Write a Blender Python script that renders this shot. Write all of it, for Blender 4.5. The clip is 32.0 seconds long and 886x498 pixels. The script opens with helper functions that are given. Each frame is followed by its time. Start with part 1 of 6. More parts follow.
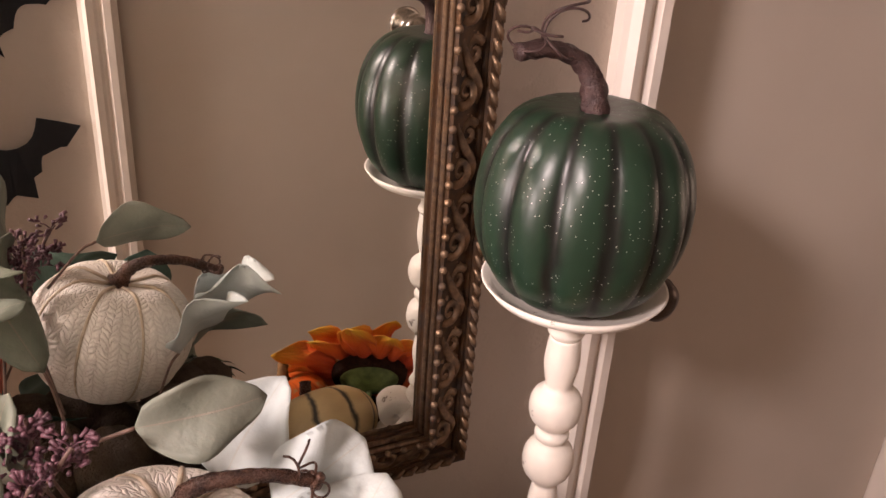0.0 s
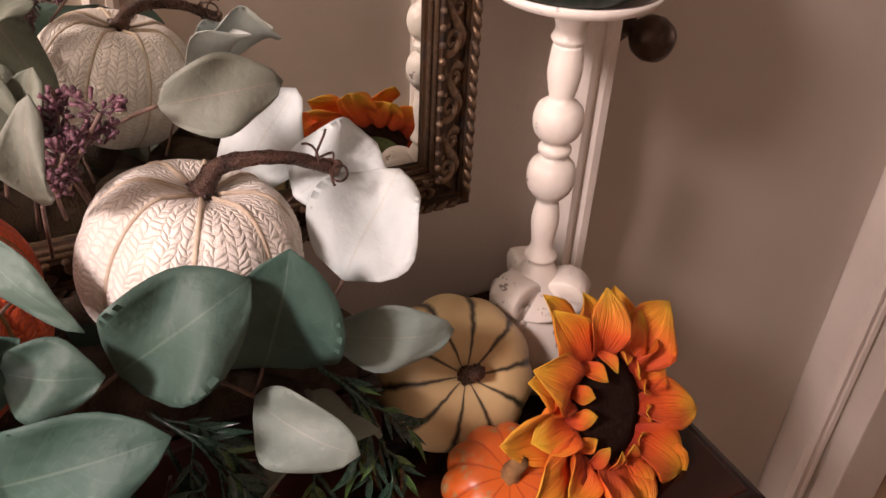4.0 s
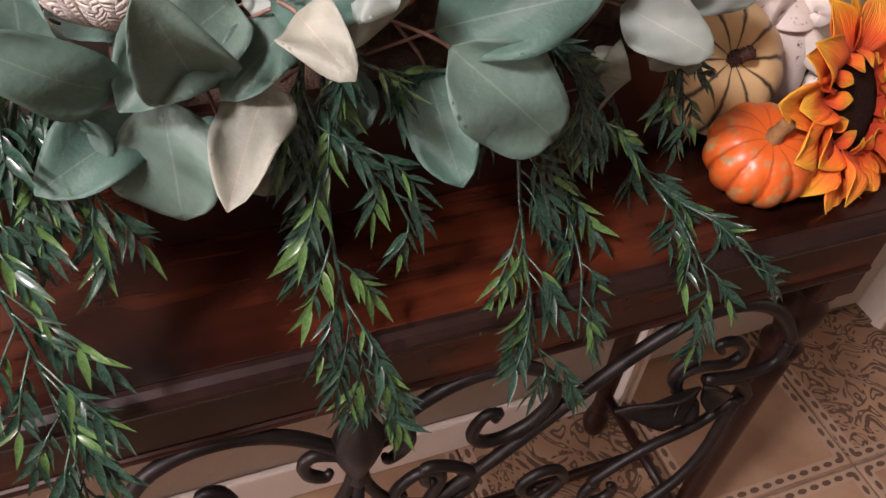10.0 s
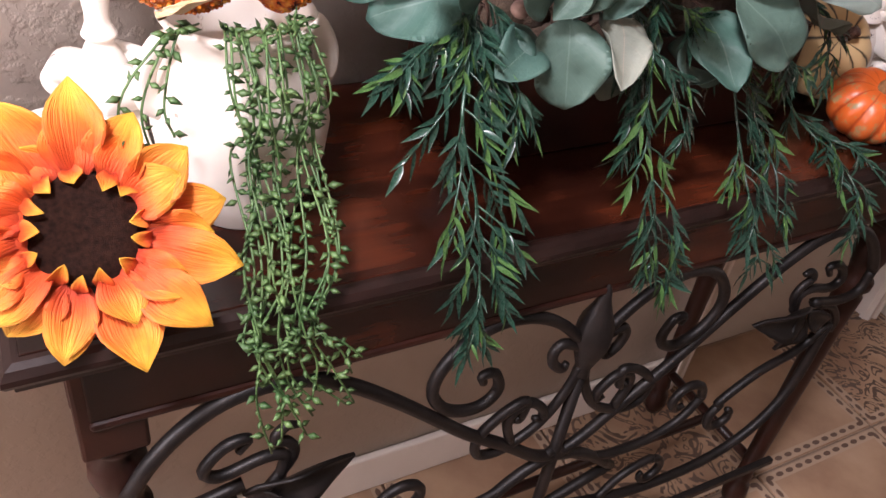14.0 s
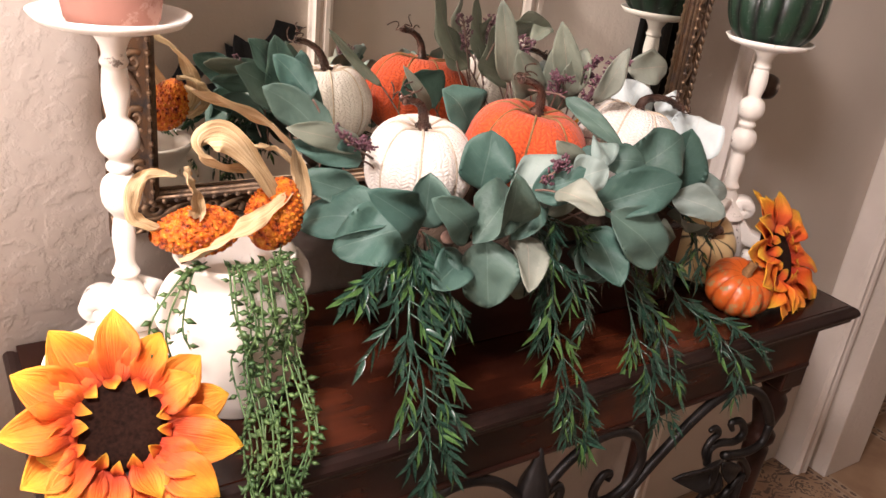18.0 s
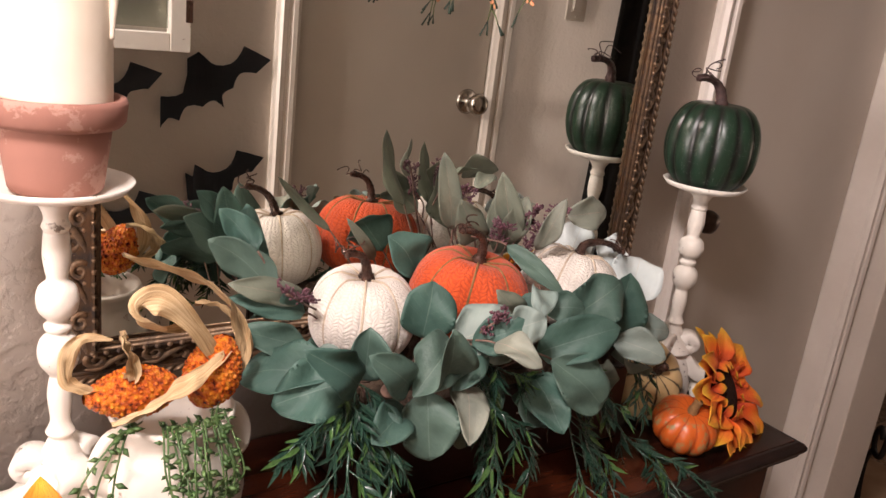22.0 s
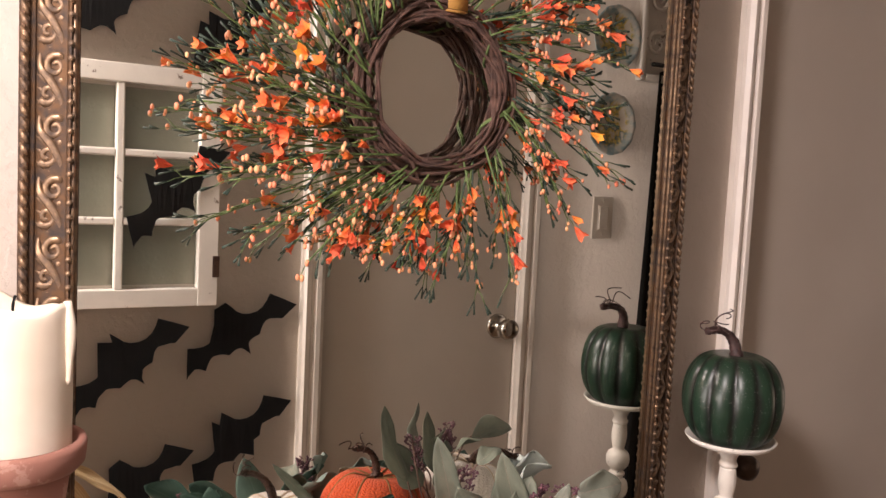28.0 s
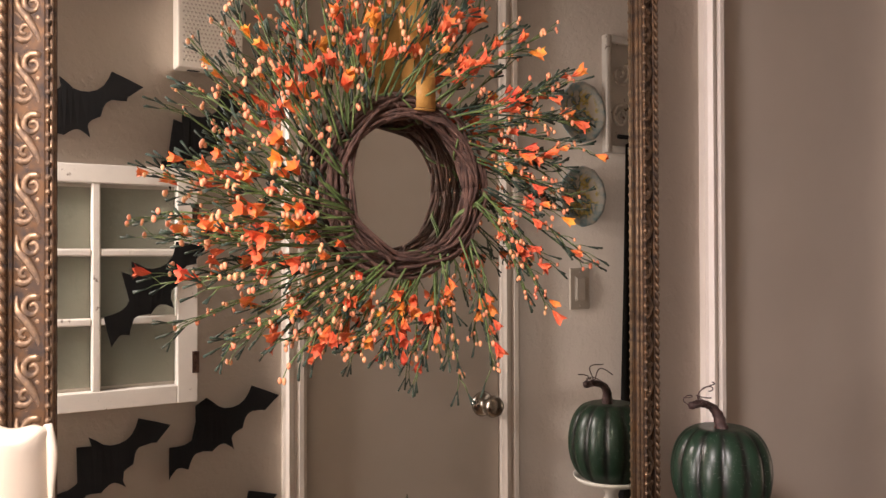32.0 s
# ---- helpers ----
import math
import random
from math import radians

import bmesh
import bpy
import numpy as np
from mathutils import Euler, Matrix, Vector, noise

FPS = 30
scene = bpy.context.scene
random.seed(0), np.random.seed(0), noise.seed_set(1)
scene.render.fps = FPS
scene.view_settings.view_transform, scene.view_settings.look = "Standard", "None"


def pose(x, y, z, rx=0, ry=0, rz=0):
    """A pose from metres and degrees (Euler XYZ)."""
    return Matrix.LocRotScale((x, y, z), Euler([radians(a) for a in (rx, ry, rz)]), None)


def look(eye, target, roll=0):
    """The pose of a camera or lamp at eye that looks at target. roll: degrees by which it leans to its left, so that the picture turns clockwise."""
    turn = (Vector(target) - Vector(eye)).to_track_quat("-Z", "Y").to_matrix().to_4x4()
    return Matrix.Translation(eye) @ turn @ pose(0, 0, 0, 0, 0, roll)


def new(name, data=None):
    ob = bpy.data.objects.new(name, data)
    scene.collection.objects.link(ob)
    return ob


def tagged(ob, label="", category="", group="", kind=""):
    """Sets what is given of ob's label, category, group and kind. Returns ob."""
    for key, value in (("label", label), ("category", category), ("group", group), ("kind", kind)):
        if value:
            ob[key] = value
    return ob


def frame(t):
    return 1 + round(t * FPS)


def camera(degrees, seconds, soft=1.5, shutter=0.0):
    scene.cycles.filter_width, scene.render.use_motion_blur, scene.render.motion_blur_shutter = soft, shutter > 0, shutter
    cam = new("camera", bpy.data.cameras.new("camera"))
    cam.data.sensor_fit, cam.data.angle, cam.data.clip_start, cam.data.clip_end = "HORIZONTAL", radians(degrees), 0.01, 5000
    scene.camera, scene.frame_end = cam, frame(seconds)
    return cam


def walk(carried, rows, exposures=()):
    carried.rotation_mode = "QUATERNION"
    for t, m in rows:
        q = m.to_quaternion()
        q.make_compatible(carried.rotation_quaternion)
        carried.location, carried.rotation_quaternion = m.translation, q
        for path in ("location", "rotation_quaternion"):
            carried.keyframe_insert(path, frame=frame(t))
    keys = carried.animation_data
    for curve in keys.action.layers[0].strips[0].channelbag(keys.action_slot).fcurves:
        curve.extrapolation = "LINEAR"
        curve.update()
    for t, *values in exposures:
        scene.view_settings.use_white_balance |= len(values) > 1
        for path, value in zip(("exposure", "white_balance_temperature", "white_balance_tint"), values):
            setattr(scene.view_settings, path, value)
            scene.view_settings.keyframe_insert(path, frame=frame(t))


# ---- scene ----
cam = camera(56.8, 32.0)
PATH = [
    (0, (0.125, -0.459, 1.26), (0.939, 1.151, 0.397), 3.8),
    (0.5, (0.107, -0.469, 1.253), (0.932, 1.131, 0.383), 3.4),
    (1, (0.099, -0.484, 1.245), (0.927, 1.094, 0.338), 3.0),
    (1.5, (0.103, -0.489, 1.233), (0.926, 1.058, 0.268), 2.7),
    (2, (0.103, -0.494, 1.22), (0.912, 1.024, 0.199), 2.7),
    (2.5, (0.102, -0.5, 1.209), (0.899, 0.995, 0.145), 2.6),
    (3, (0.099, -0.505, 1.201), (0.889, 0.969, 0.104), 2.7),
    (3.5, (0.095, -0.51, 1.193), (0.877, 0.945, 0.065), 2.5),
    (5.5, (0.041, -0.508, 1.168), (0.823, 0.887, -0.033), 3.6),
    (6, (0.006, -0.525, 1.175), (0.802, 0.852, -0.039), 3.9),
    (6.5, (-0.025, -0.535, 1.158), (0.769, 0.804, -0.097), 6.1),
    (7, (-0.042, -0.571, 1.154), (0.734, 0.763, -0.118), 7.0),
    (7.5, (-0.066, -0.594, 1.149), (0.705, 0.734, -0.133), 7.9),
    (8, (-0.087, -0.597, 1.132), (0.684, 0.712, -0.168), 8.5),
    (8.5, (-0.099, -0.599, 1.128), (0.64, 0.695, -0.205), 8.1),
    (9, (-0.106, -0.599, 1.127), (0.593, 0.678, -0.245), 7.6),
    (9.5, (-0.112, -0.599, 1.128), (0.54, 0.671, -0.273), 7.1),
    (10, (-0.133, -0.59, 1.12), (0.469, 0.685, -0.298), 6.6),
    (10.5, (-0.15, -0.579, 1.115), (0.384, 0.691, -0.334), 5.8),
    (11, (-0.185, -0.573, 1.105), (0.329, 0.69, -0.358), 4.7),
    (11.5, (-0.254, -0.553, 1.112), (0.329, 0.693, -0.34), 5.6),
    (12, (-0.31, -0.555, 1.115), (0.36, 0.677, -0.312), 7.6),
    (12.5, (-0.359, -0.583, 1.108), (0.382, 0.646, -0.284), 9.8),
    (13, (-0.408, -0.611, 1.095), (0.395, 0.635, -0.249), 10.9),
    (13.5, (-0.458, -0.643, 1.087), (0.379, 0.645, -0.193), 10.4),
    (15.5, (-0.513, -0.752, 1.109), (0.401, 0.642, 0.003), 6.5),
    (16, (-0.524, -0.756, 1.12), (0.426, 0.639, 0.047), 6.5),
    (16.5, (-0.544, -0.761, 1.139), (0.451, 0.64, 0.115), 6.8),
    (17, (-0.554, -0.769, 1.157), (0.484, 0.642, 0.192), 7.1),
    (17.5, (-0.565, -0.789, 1.172), (0.481, 0.662, 0.278), 7.6),
    (18, (-0.562, -0.798, 1.182), (0.467, 0.704, 0.354), 6.8),
    (18.5, (-0.555, -0.802, 1.186), (0.482, 0.716, 0.399), 5.5),
    (19, (-0.546, -0.802, 1.187), (0.512, 0.707, 0.409), 5.2),
    (19.5, (-0.542, -0.805, 1.197), (0.539, 0.703, 0.449), 5.6),
    (20, (-0.539, -0.806, 1.205), (0.558, 0.708, 0.495), 6.0),
    (20.5, (-0.536, -0.806, 1.21), (0.569, 0.715, 0.528), 6.2),
    (21, (-0.538, -0.807, 1.217), (0.571, 0.723, 0.562), 6.6),
    (21.5, (-0.54, -0.806, 1.225), (0.571, 0.737, 0.604), 6.9),
    (22, (-0.541, -0.807, 1.232), (0.576, 0.747, 0.649), 7.0),
    (22.5, (-0.542, -0.804, 1.239), (0.582, 0.757, 0.692), 7.2),
    (23, (-0.538, -0.805, 1.254), (0.582, 0.772, 0.746), 7.0),
    (23.5, (-0.516, -0.801, 1.266), (0.565, 0.813, 0.79), 5.9),
    (24, (-0.491, -0.801, 1.278), (0.54, 0.851, 0.824), 4.9),
    (24.5, (-0.471, -0.799, 1.284), (0.533, 0.875, 0.847), 4.6),
    (25, (-0.456, -0.796, 1.29), (0.534, 0.892, 0.876), 4.4),
    (25.5, (-0.449, -0.793, 1.301), (0.539, 0.907, 0.932), 4.1),
    (26, (-0.454, -0.797, 1.313), (0.528, 0.917, 1.0), 4.0),
    (26.5, (-0.452, -0.795, 1.322), (0.527, 0.928, 1.048), 3.5),
    (28.5, (-0.455, -0.805, 1.342), (0.558, 0.915, 1.216), 2.4),
    (29, (-0.452, -0.803, 1.347), (0.574, 0.91, 1.241), 1.3),
    (29.5, (-0.456, -0.807, 1.352), (0.56, 0.914, 1.276), 0.8),
    (30, (-0.456, -0.807, 1.353), (0.557, 0.917, 1.295), 0.4),
    (30.5, (-0.456, -0.808, 1.356), (0.564, 0.911, 1.307), -0.0),
    (31, (-0.463, -0.81, 1.359), (0.567, 0.904, 1.331), 0.1),
    (31.5, (-0.461, -0.809, 1.36), (0.576, 0.901, 1.352), -0.1),
    (32, (-0.459, -0.811, 1.361), (0.586, 0.894, 1.378), -0.2),
]
walk(cam, [(t, look(eye, target, roll)) for t, eye, target, roll in PATH],
     [(0, 0.5, 6500, 15), (2, 0.33, 6500, 15), (3.5, 0.36, 6500, 16), (6, 0.45, 6500, 18), (8, 0.6, 6400, 18), (10, 0.65, 6000, 15), (11, 0.65, 6000, 16), (12, 0.65, 5850, 15), (13, 0.55, 5500, 10), (16, 0.75, 5700, 8), (17, 0.75, 5900, 7), (19, 0.25, 6150, 7), (21, 0.1, 6150, 7), (24, 0.05, 6150, 7), (32, 0.0, 6150, 7)])
T = 0.705          # height of the table top


# ---- light ----
world = bpy.data.worlds.new("world")
scene.world = world
world.use_nodes = True
world.node_tree.nodes["Background"].inputs[0].default_value = (1.0, 0.86, 0.72, 1)
world.node_tree.nodes["Background"].inputs[1].default_value = 0.018


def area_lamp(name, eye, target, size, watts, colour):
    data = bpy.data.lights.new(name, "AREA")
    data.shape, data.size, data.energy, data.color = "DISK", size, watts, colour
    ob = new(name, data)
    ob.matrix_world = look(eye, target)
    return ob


area_lamp("hall_lamp_light", (-0.80, -0.70, 1.84), (-0.42, -0.30, 0.80), 0.24, 22, (1.0, 0.835, 0.79))
# unseen fill added at the left to brighten the wall under the table
area_lamp("left_fill_light", (-2.25, -0.50, 1.12), (-0.2, -0.25, 0.70), 0.45, 29, (1.0, 0.835, 0.79))
# weak warm fill added out of view to lift the door side
area_lamp("right_fill_light", (2.3, -0.4, 0.85), (0.9, -0.1, 0.4), 0.5, 1.5, (1.0, 0.70, 0.52))


# ---- materials ----
def nodes_of(name):
    m = bpy.data.materials.new(name)
    m.use_nodes = True
    nt = m.node_tree
    return m, nt, nt.nodes["Principled BSDF"]


def add(nt, kind, **values):
    n = nt.nodes.new(kind)
    for k, v in values.items():
        n.inputs[k.replace("_", " ")].default_value = v
    return n


def ramp(nt, fac, stops):
    r = nt.nodes.new("ShaderNodeValToRGB")
    while len(r.color_ramp.elements) < len(stops):
        r.color_ramp.elements.new(0.5)
    for e, (p, c) in zip(r.color_ramp.elements, stops):
        e.position, e.color = p, (*c, 1)
    nt.links.new(fac, r.inputs[0])
    return r.outputs[0]


def maths(nt, op, a, b=None, clamp=False):
    n = nt.nodes.new("ShaderNodeMath")
    n.operation, n.use_clamp = op, clamp
    for i, v in enumerate((a, b)):
        if v is None:
            continue
        if isinstance(v, (int, float)):
            n.inputs[i].default_value = v
        else:
            nt.links.new(v, n.inputs[i])
    return n.outputs[0]


def mixed(nt, fac, a, b, blend="MIX"):
    n = nt.nodes.new("ShaderNodeMix")
    n.data_type, n.blend_type = "RGBA", blend
    for i, v in ((0, fac), (6, a), (7, b)):
        if isinstance(v, (int, float)):
            n.inputs[i].default_value = v
        elif isinstance(v, tuple):
            n.inputs[i].default_value = (*v, 1)
        else:
            nt.links.new(v, n.inputs[i])
    return n.outputs[2]


def noise_of(nt, coords, scale, detail=4.0, rough=0.55):
    n = add(nt, "ShaderNodeTexNoise", Scale=scale, Detail=detail, Roughness=rough)
    nt.links.new(coords, n.inputs["Vector"])
    return n.outputs[0]


def coords_of(nt, which="Object"):
    return nt.nodes.new("ShaderNodeTexCoord").outputs[which]


def bump(nt, bsdf, height, strength, distance=0.002):
    b = add(nt, "ShaderNodeBump", Strength=strength, Distance=distance)
    nt.links.new(height, b.inputs["Height"])
    nt.links.new(b.outputs[0], bsdf.inputs["Normal"])


def surface(name, colours, scale=20, rough=0.6, metal=0.0, grain=0.3, depth=0.001, grain_scale=None, vary=0.0, spec=0.5, coords="Object"):
    """Two scales of variation in colour, and a fine relief."""
    m, nt, bsdf = nodes_of(name)
    co = coords_of(nt, coords)
    col = ramp(nt, noise_of(nt, co, scale), [(0.32 + 0.36 * i / max(1, len(colours) - 1), c) for i, c in enumerate(colours)])
    if vary:
        info = nt.nodes.new("ShaderNodeObjectInfo")
        col = mixed(nt, 1.0, col, ramp(nt, info.outputs["Random"], [(0, (1 - vary,) * 3), (1, (1, 1, 1))]), "MULTIPLY")
    nt.links.new(col, bsdf.inputs["Base Color"])
    bsdf.inputs["Metallic"].default_value = metal
    bsdf.inputs["Specular IOR Level"].default_value = spec
    fine = noise_of(nt, co, grain_scale or scale * 9, 6)
    nt.links.new(maths(nt, "ADD", maths(nt, "MULTIPLY", fine, 0.25), rough - 0.12, True), bsdf.inputs["Roughness"])
    if grain:
        bump(nt, bsdf, fine, grain, depth)
    return m


def plaster():
    m, nt, bsdf = nodes_of("knockdown_plaster")
    co = coords_of(nt)
    nt.links.new(ramp(nt, noise_of(nt, co, 3), [(0.3, (0.62, 0.55, 0.48)), (0.7, (0.68, 0.61, 0.54))]), bsdf.inputs["Base Color"])
    flat = ramp(nt, noise_of(nt, co, 55, 5, 0.6), [(0.44, (0, 0, 0)), (0.56, (1, 1, 1))])
    bump(nt, bsdf, maths(nt, "ADD", flat, maths(nt, "MULTIPLY", noise_of(nt, co, 160), 0.25)), 0.32, 0.0013)
    bsdf.inputs["Roughness"].default_value = 0.62
    return m


def wood_top():
    m, nt, bsdf = nodes_of("mahogany")
    co = coords_of(nt)
    mp = add(nt, "ShaderNodeMapping")
    mp.inputs["Scale"].default_value = (1.5, 22, 22)
    nt.links.new(co, mp.inputs[0])
    grain = noise_of(nt, mp.outputs[0], 3.0, 6, 0.6)
    patch = noise_of(nt, co, 5.0, 3)
    col = ramp(nt, maths(nt, "ADD", maths(nt, "MULTIPLY", grain, 0.26), maths(nt, "MULTIPLY", patch, 0.74)),
               [(0.40, (0.0075, 0.0024, 0.0017)), (0.52, (0.024, 0.0060, 0.0030)), (0.66, (0.105, 0.023, 0.0080))])
    nt.links.new(col, bsdf.inputs["Base Color"])
    nt.links.new(maths(nt, "ADD", maths(nt, "MULTIPLY", patch, 0.22), 0.11), bsdf.inputs["Roughness"])
    bsdf.inputs["Specular IOR Level"].default_value = 0.35
    bump(nt, bsdf, grain, 0.08, 0.0006)
    return m


def knit(name, light, dark):
    """Herringbone knit: slanted stitches that turn from column to column, by the surface's own u and v."""
    m, nt, bsdf = nodes_of(name)
    uv = coords_of(nt, "UV")
    sep = nt.nodes.new("ShaderNodeSeparateXYZ")
    nt.links.new(uv, sep.inputs[0])
    loose = maths(nt, "SUBTRACT", noise_of(nt, coords_of(nt), 110, 2), 0.5)
    sag = maths(nt, "SUBTRACT", noise_of(nt, coords_of(nt), 45, 2), 0.5)
    u = maths(nt, "ADD", maths(nt, "MULTIPLY", sep.outputs[0], 52.0), maths(nt, "MULTIPLY", loose, 1.6))
    v = maths(nt, "ADD", maths(nt, "MULTIPLY", sep.outputs[1], 34.0), maths(nt, "MULTIPLY", sag, 4.0))
    fr = maths(nt, "FRACT", u)
    side = maths(nt, "SUBTRACT", maths(nt, "MULTIPLY", maths(nt, "FRACT", maths(nt, "MULTIPLY", maths(nt, "FLOOR", u), 0.5)), 4.0), 1.0)
    slant = maths(nt, "ADD", v, maths(nt, "MULTIPLY", maths(nt, "MULTIPLY", fr, side), 0.9))
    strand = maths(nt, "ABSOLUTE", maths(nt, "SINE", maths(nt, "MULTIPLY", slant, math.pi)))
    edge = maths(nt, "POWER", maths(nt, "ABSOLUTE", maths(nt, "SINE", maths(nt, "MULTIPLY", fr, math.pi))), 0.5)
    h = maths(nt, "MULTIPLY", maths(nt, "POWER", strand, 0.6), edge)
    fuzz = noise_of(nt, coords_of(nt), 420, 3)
    # shade in the gaps between stitches is put into the colour by height
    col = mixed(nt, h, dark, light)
    col = mixed(nt, 1.0, col, ramp(nt, noise_of(nt, coords_of(nt), 30), [(0.3, (0.86, 0.86, 0.86)), (0.7, (1, 1, 1))]), "MULTIPLY")
    nt.links.new(col, bsdf.inputs["Base Color"])
    bsdf.inputs["Roughness"].default_value = 0.9
    bsdf.inputs["Sheen Weight"].default_value = 0.12
    bump(nt, bsdf, maths(nt, "ADD", h, maths(nt, "MULTIPLY", fuzz, 0.9)), 0.65, 0.0015)
    return m


def leaf_paint(name, front, back, vein):
    m, nt, bsdf = nodes_of(name)
    sep = nt.nodes.new("ShaderNodeSeparateXYZ")
    nt.links.new(coords_of(nt, "UV"), sep.inputs[0])
    across = maths(nt, "ABSOLUTE", maths(nt, "SUBTRACT", sep.outputs[0], 0.5))
    mid = maths(nt, "LESS_THAN", across, 0.012)
    rib = maths(nt, "SINE", maths(nt, "MULTIPLY", maths(nt, "SUBTRACT", sep.outputs[1], maths(nt, "MULTIPLY", across, 0.7)), 46.0))
    ribs = maths(nt, "MULTIPLY", maths(nt, "GREATER_THAN", rib, 0.985), 0.35)
    info = nt.nodes.new("ShaderNodeObjectInfo")
    co = coords_of(nt)
    mott = noise_of(nt, co, 38, 5)
    col = mixed(nt, mott, front, back)
    col = mixed(nt, maths(nt, "MULTIPLY", info.outputs["Random"], 0.45), col, back)
    faded = maths(nt, "FRACT", maths(nt, "MULTIPLY", info.outputs["Random"], 7.31))
    dusty = tuple(0.55 * c + 0.45 * g for c, g in zip(back, (0.15, 0.165, 0.125)))
    col = mixed(nt, maths(nt, "MULTIPLY", faded, 0.6), col, dusty)
    col = mixed(nt, maths(nt, "MULTIPLY", maths(nt, "MAXIMUM", mid, ribs), 0.55), col, vein)
    nt.links.new(col, bsdf.inputs["Base Color"])
    bsdf.inputs["Roughness"].default_value = 0.55
    bsdf.inputs["Specular IOR Level"].default_value = 0.35
    weave = noise_of(nt, co, 900, 2)
    crease = noise_of(nt, co, 70, 3, 0.6)
    tone = ramp(nt, noise_of(nt, co, 16, 3), [(0.32, (0.72, 0.74, 0.74)), (0.68, (1.08, 1.06, 1.04))])
    nt.links.new(mixed(nt, 1.0, col, tone, "MULTIPLY"), bsdf.inputs["Base Color"])
    bump(nt, bsdf, maths(nt, "ADD", maths(nt, "ADD", maths(nt, "MULTIPLY", mott, 0.5), maths(nt, "MULTIPLY", crease, 1.3)), maths(nt, "ADD", maths(nt, "MULTIPLY", weave, 0.1), maths(nt, "MULTIPLY", mid, -0.7))), 0.45, 0.0022)
    return m


def gourd_paint(name, flesh, groove, lobes, sharp, speck=None, rough=0.32, blotch=None):
    """Paint along the lobes: u runs round the fruit, and the grooves lie at whole numbers of lobes."""
    m, nt, bsdf = nodes_of(name)
    sep = nt.nodes.new("ShaderNodeSeparateXYZ")
    nt.links.new(coords_of(nt, "UV"), sep.inputs[0])
    co = coords_of(nt)
    wob = maths(nt, "MULTIPLY", maths(nt, "SUBTRACT", noise_of(nt, co, 45, 4), 0.5), 0.35)
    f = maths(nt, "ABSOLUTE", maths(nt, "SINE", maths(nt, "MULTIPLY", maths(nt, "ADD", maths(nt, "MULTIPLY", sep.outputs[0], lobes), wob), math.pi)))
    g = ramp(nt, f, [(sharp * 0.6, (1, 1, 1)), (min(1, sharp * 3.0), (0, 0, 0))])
    base = ramp(nt, noise_of(nt, co, 22, 5), [(0.3, tuple(c * 0.75 for c in flesh)), (0.7, flesh)])
    if blotch:
        base = mixed(nt, ramp(nt, noise_of(nt, co, 60, 5, 0.7), [(0.52, (0, 0, 0)), (0.62, (1, 1, 1))]), base, blotch)
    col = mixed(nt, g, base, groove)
    if speck:
        vo = add(nt, "ShaderNodeTexVoronoi", Scale=330.0)
        nt.links.new(co, vo.inputs["Vector"])
        dots = maths(nt, "LESS_THAN", vo.outputs["Distance"], 0.13)
        some = maths(nt, "GREATER_THAN", noise_of(nt, co, 24, 3), 0.45)
        col = mixed(nt, maths(nt, "MULTIPLY", maths(nt, "MULTIPLY", dots, some), 0.6), col, speck)
    nt.links.new(col, bsdf.inputs["Base Color"])
    bsdf.inputs["Roughness"].default_value = rough
    bump(nt, bsdf, noise_of(nt, co, 90, 6), 0.25, 0.0012)
    return m


def petal_paint(name):
    m, nt, bsdf = nodes_of(name)
    sep = nt.nodes.new("ShaderNodeSeparateXYZ")
    nt.links.new(coords_of(nt, "UV"), sep.inputs[0])
    co = coords_of(nt)
    run = maths(nt, "ADD", sep.outputs[1], maths(nt, "MULTIPLY", maths(nt, "SUBTRACT", noise_of(nt, co, 50, 3), 0.5), 0.5))
    streak = noise_of(nt, maths_vec(nt, coords_of(nt, "UV"), (26, 2, 1)), 1.0, 3)
    col = ramp(nt, run, [(0.12, (0.45, 0.035, 0.008)), (0.45, (0.78, 0.115, 0.012)), (0.70, (0.85, 0.25, 0.016)), (0.98, (0.86, 0.47, 0.03))])
    col = mixed(nt, 1.0, col, ramp(nt, streak, [(0.3, (0.82, 0.8, 0.8)), (0.7, (1, 1, 1))]), "MULTIPLY")
    nt.links.new(col, bsdf.inputs["Base Color"])
    bsdf.inputs["Roughness"].default_value = 0.65
    bump(nt, bsdf, streak, 0.8, 0.0026)
    return m


def maths_vec(nt, vec, scale):
    mp = add(nt, "ShaderNodeMapping")
    mp.inputs["Scale"].default_value = scale
    nt.links.new(vec, mp.inputs[0])
    return mp.outputs[0]


def worn(name, paint, under, scale=60, cover=0.6, rough=0.45):
    """Paint that is chipped through to what lies under it."""
    m, nt, bsdf = nodes_of(name)
    co = coords_of(nt)
    chip = ramp(nt, noise_of(nt, co, scale, 8, 0.7), [(cover, (0, 0, 0)), (cover + 0.03, (1, 1, 1))])
    tone = ramp(nt, noise_of(nt, co, 14, 4), [(0.3, tuple(c * 0.88 for c in paint)), (0.7, paint)])
    nt.links.new(mixed(nt, chip, tone, under), bsdf.inputs["Base Color"])
    bsdf.inputs["Roughness"].default_value = rough
    bump(nt, bsdf, maths(nt, "ADD", maths(nt, "MULTIPLY", chip, -0.8), noise_of(nt, co, 200, 4)), 0.3, 0.0008)
    return m


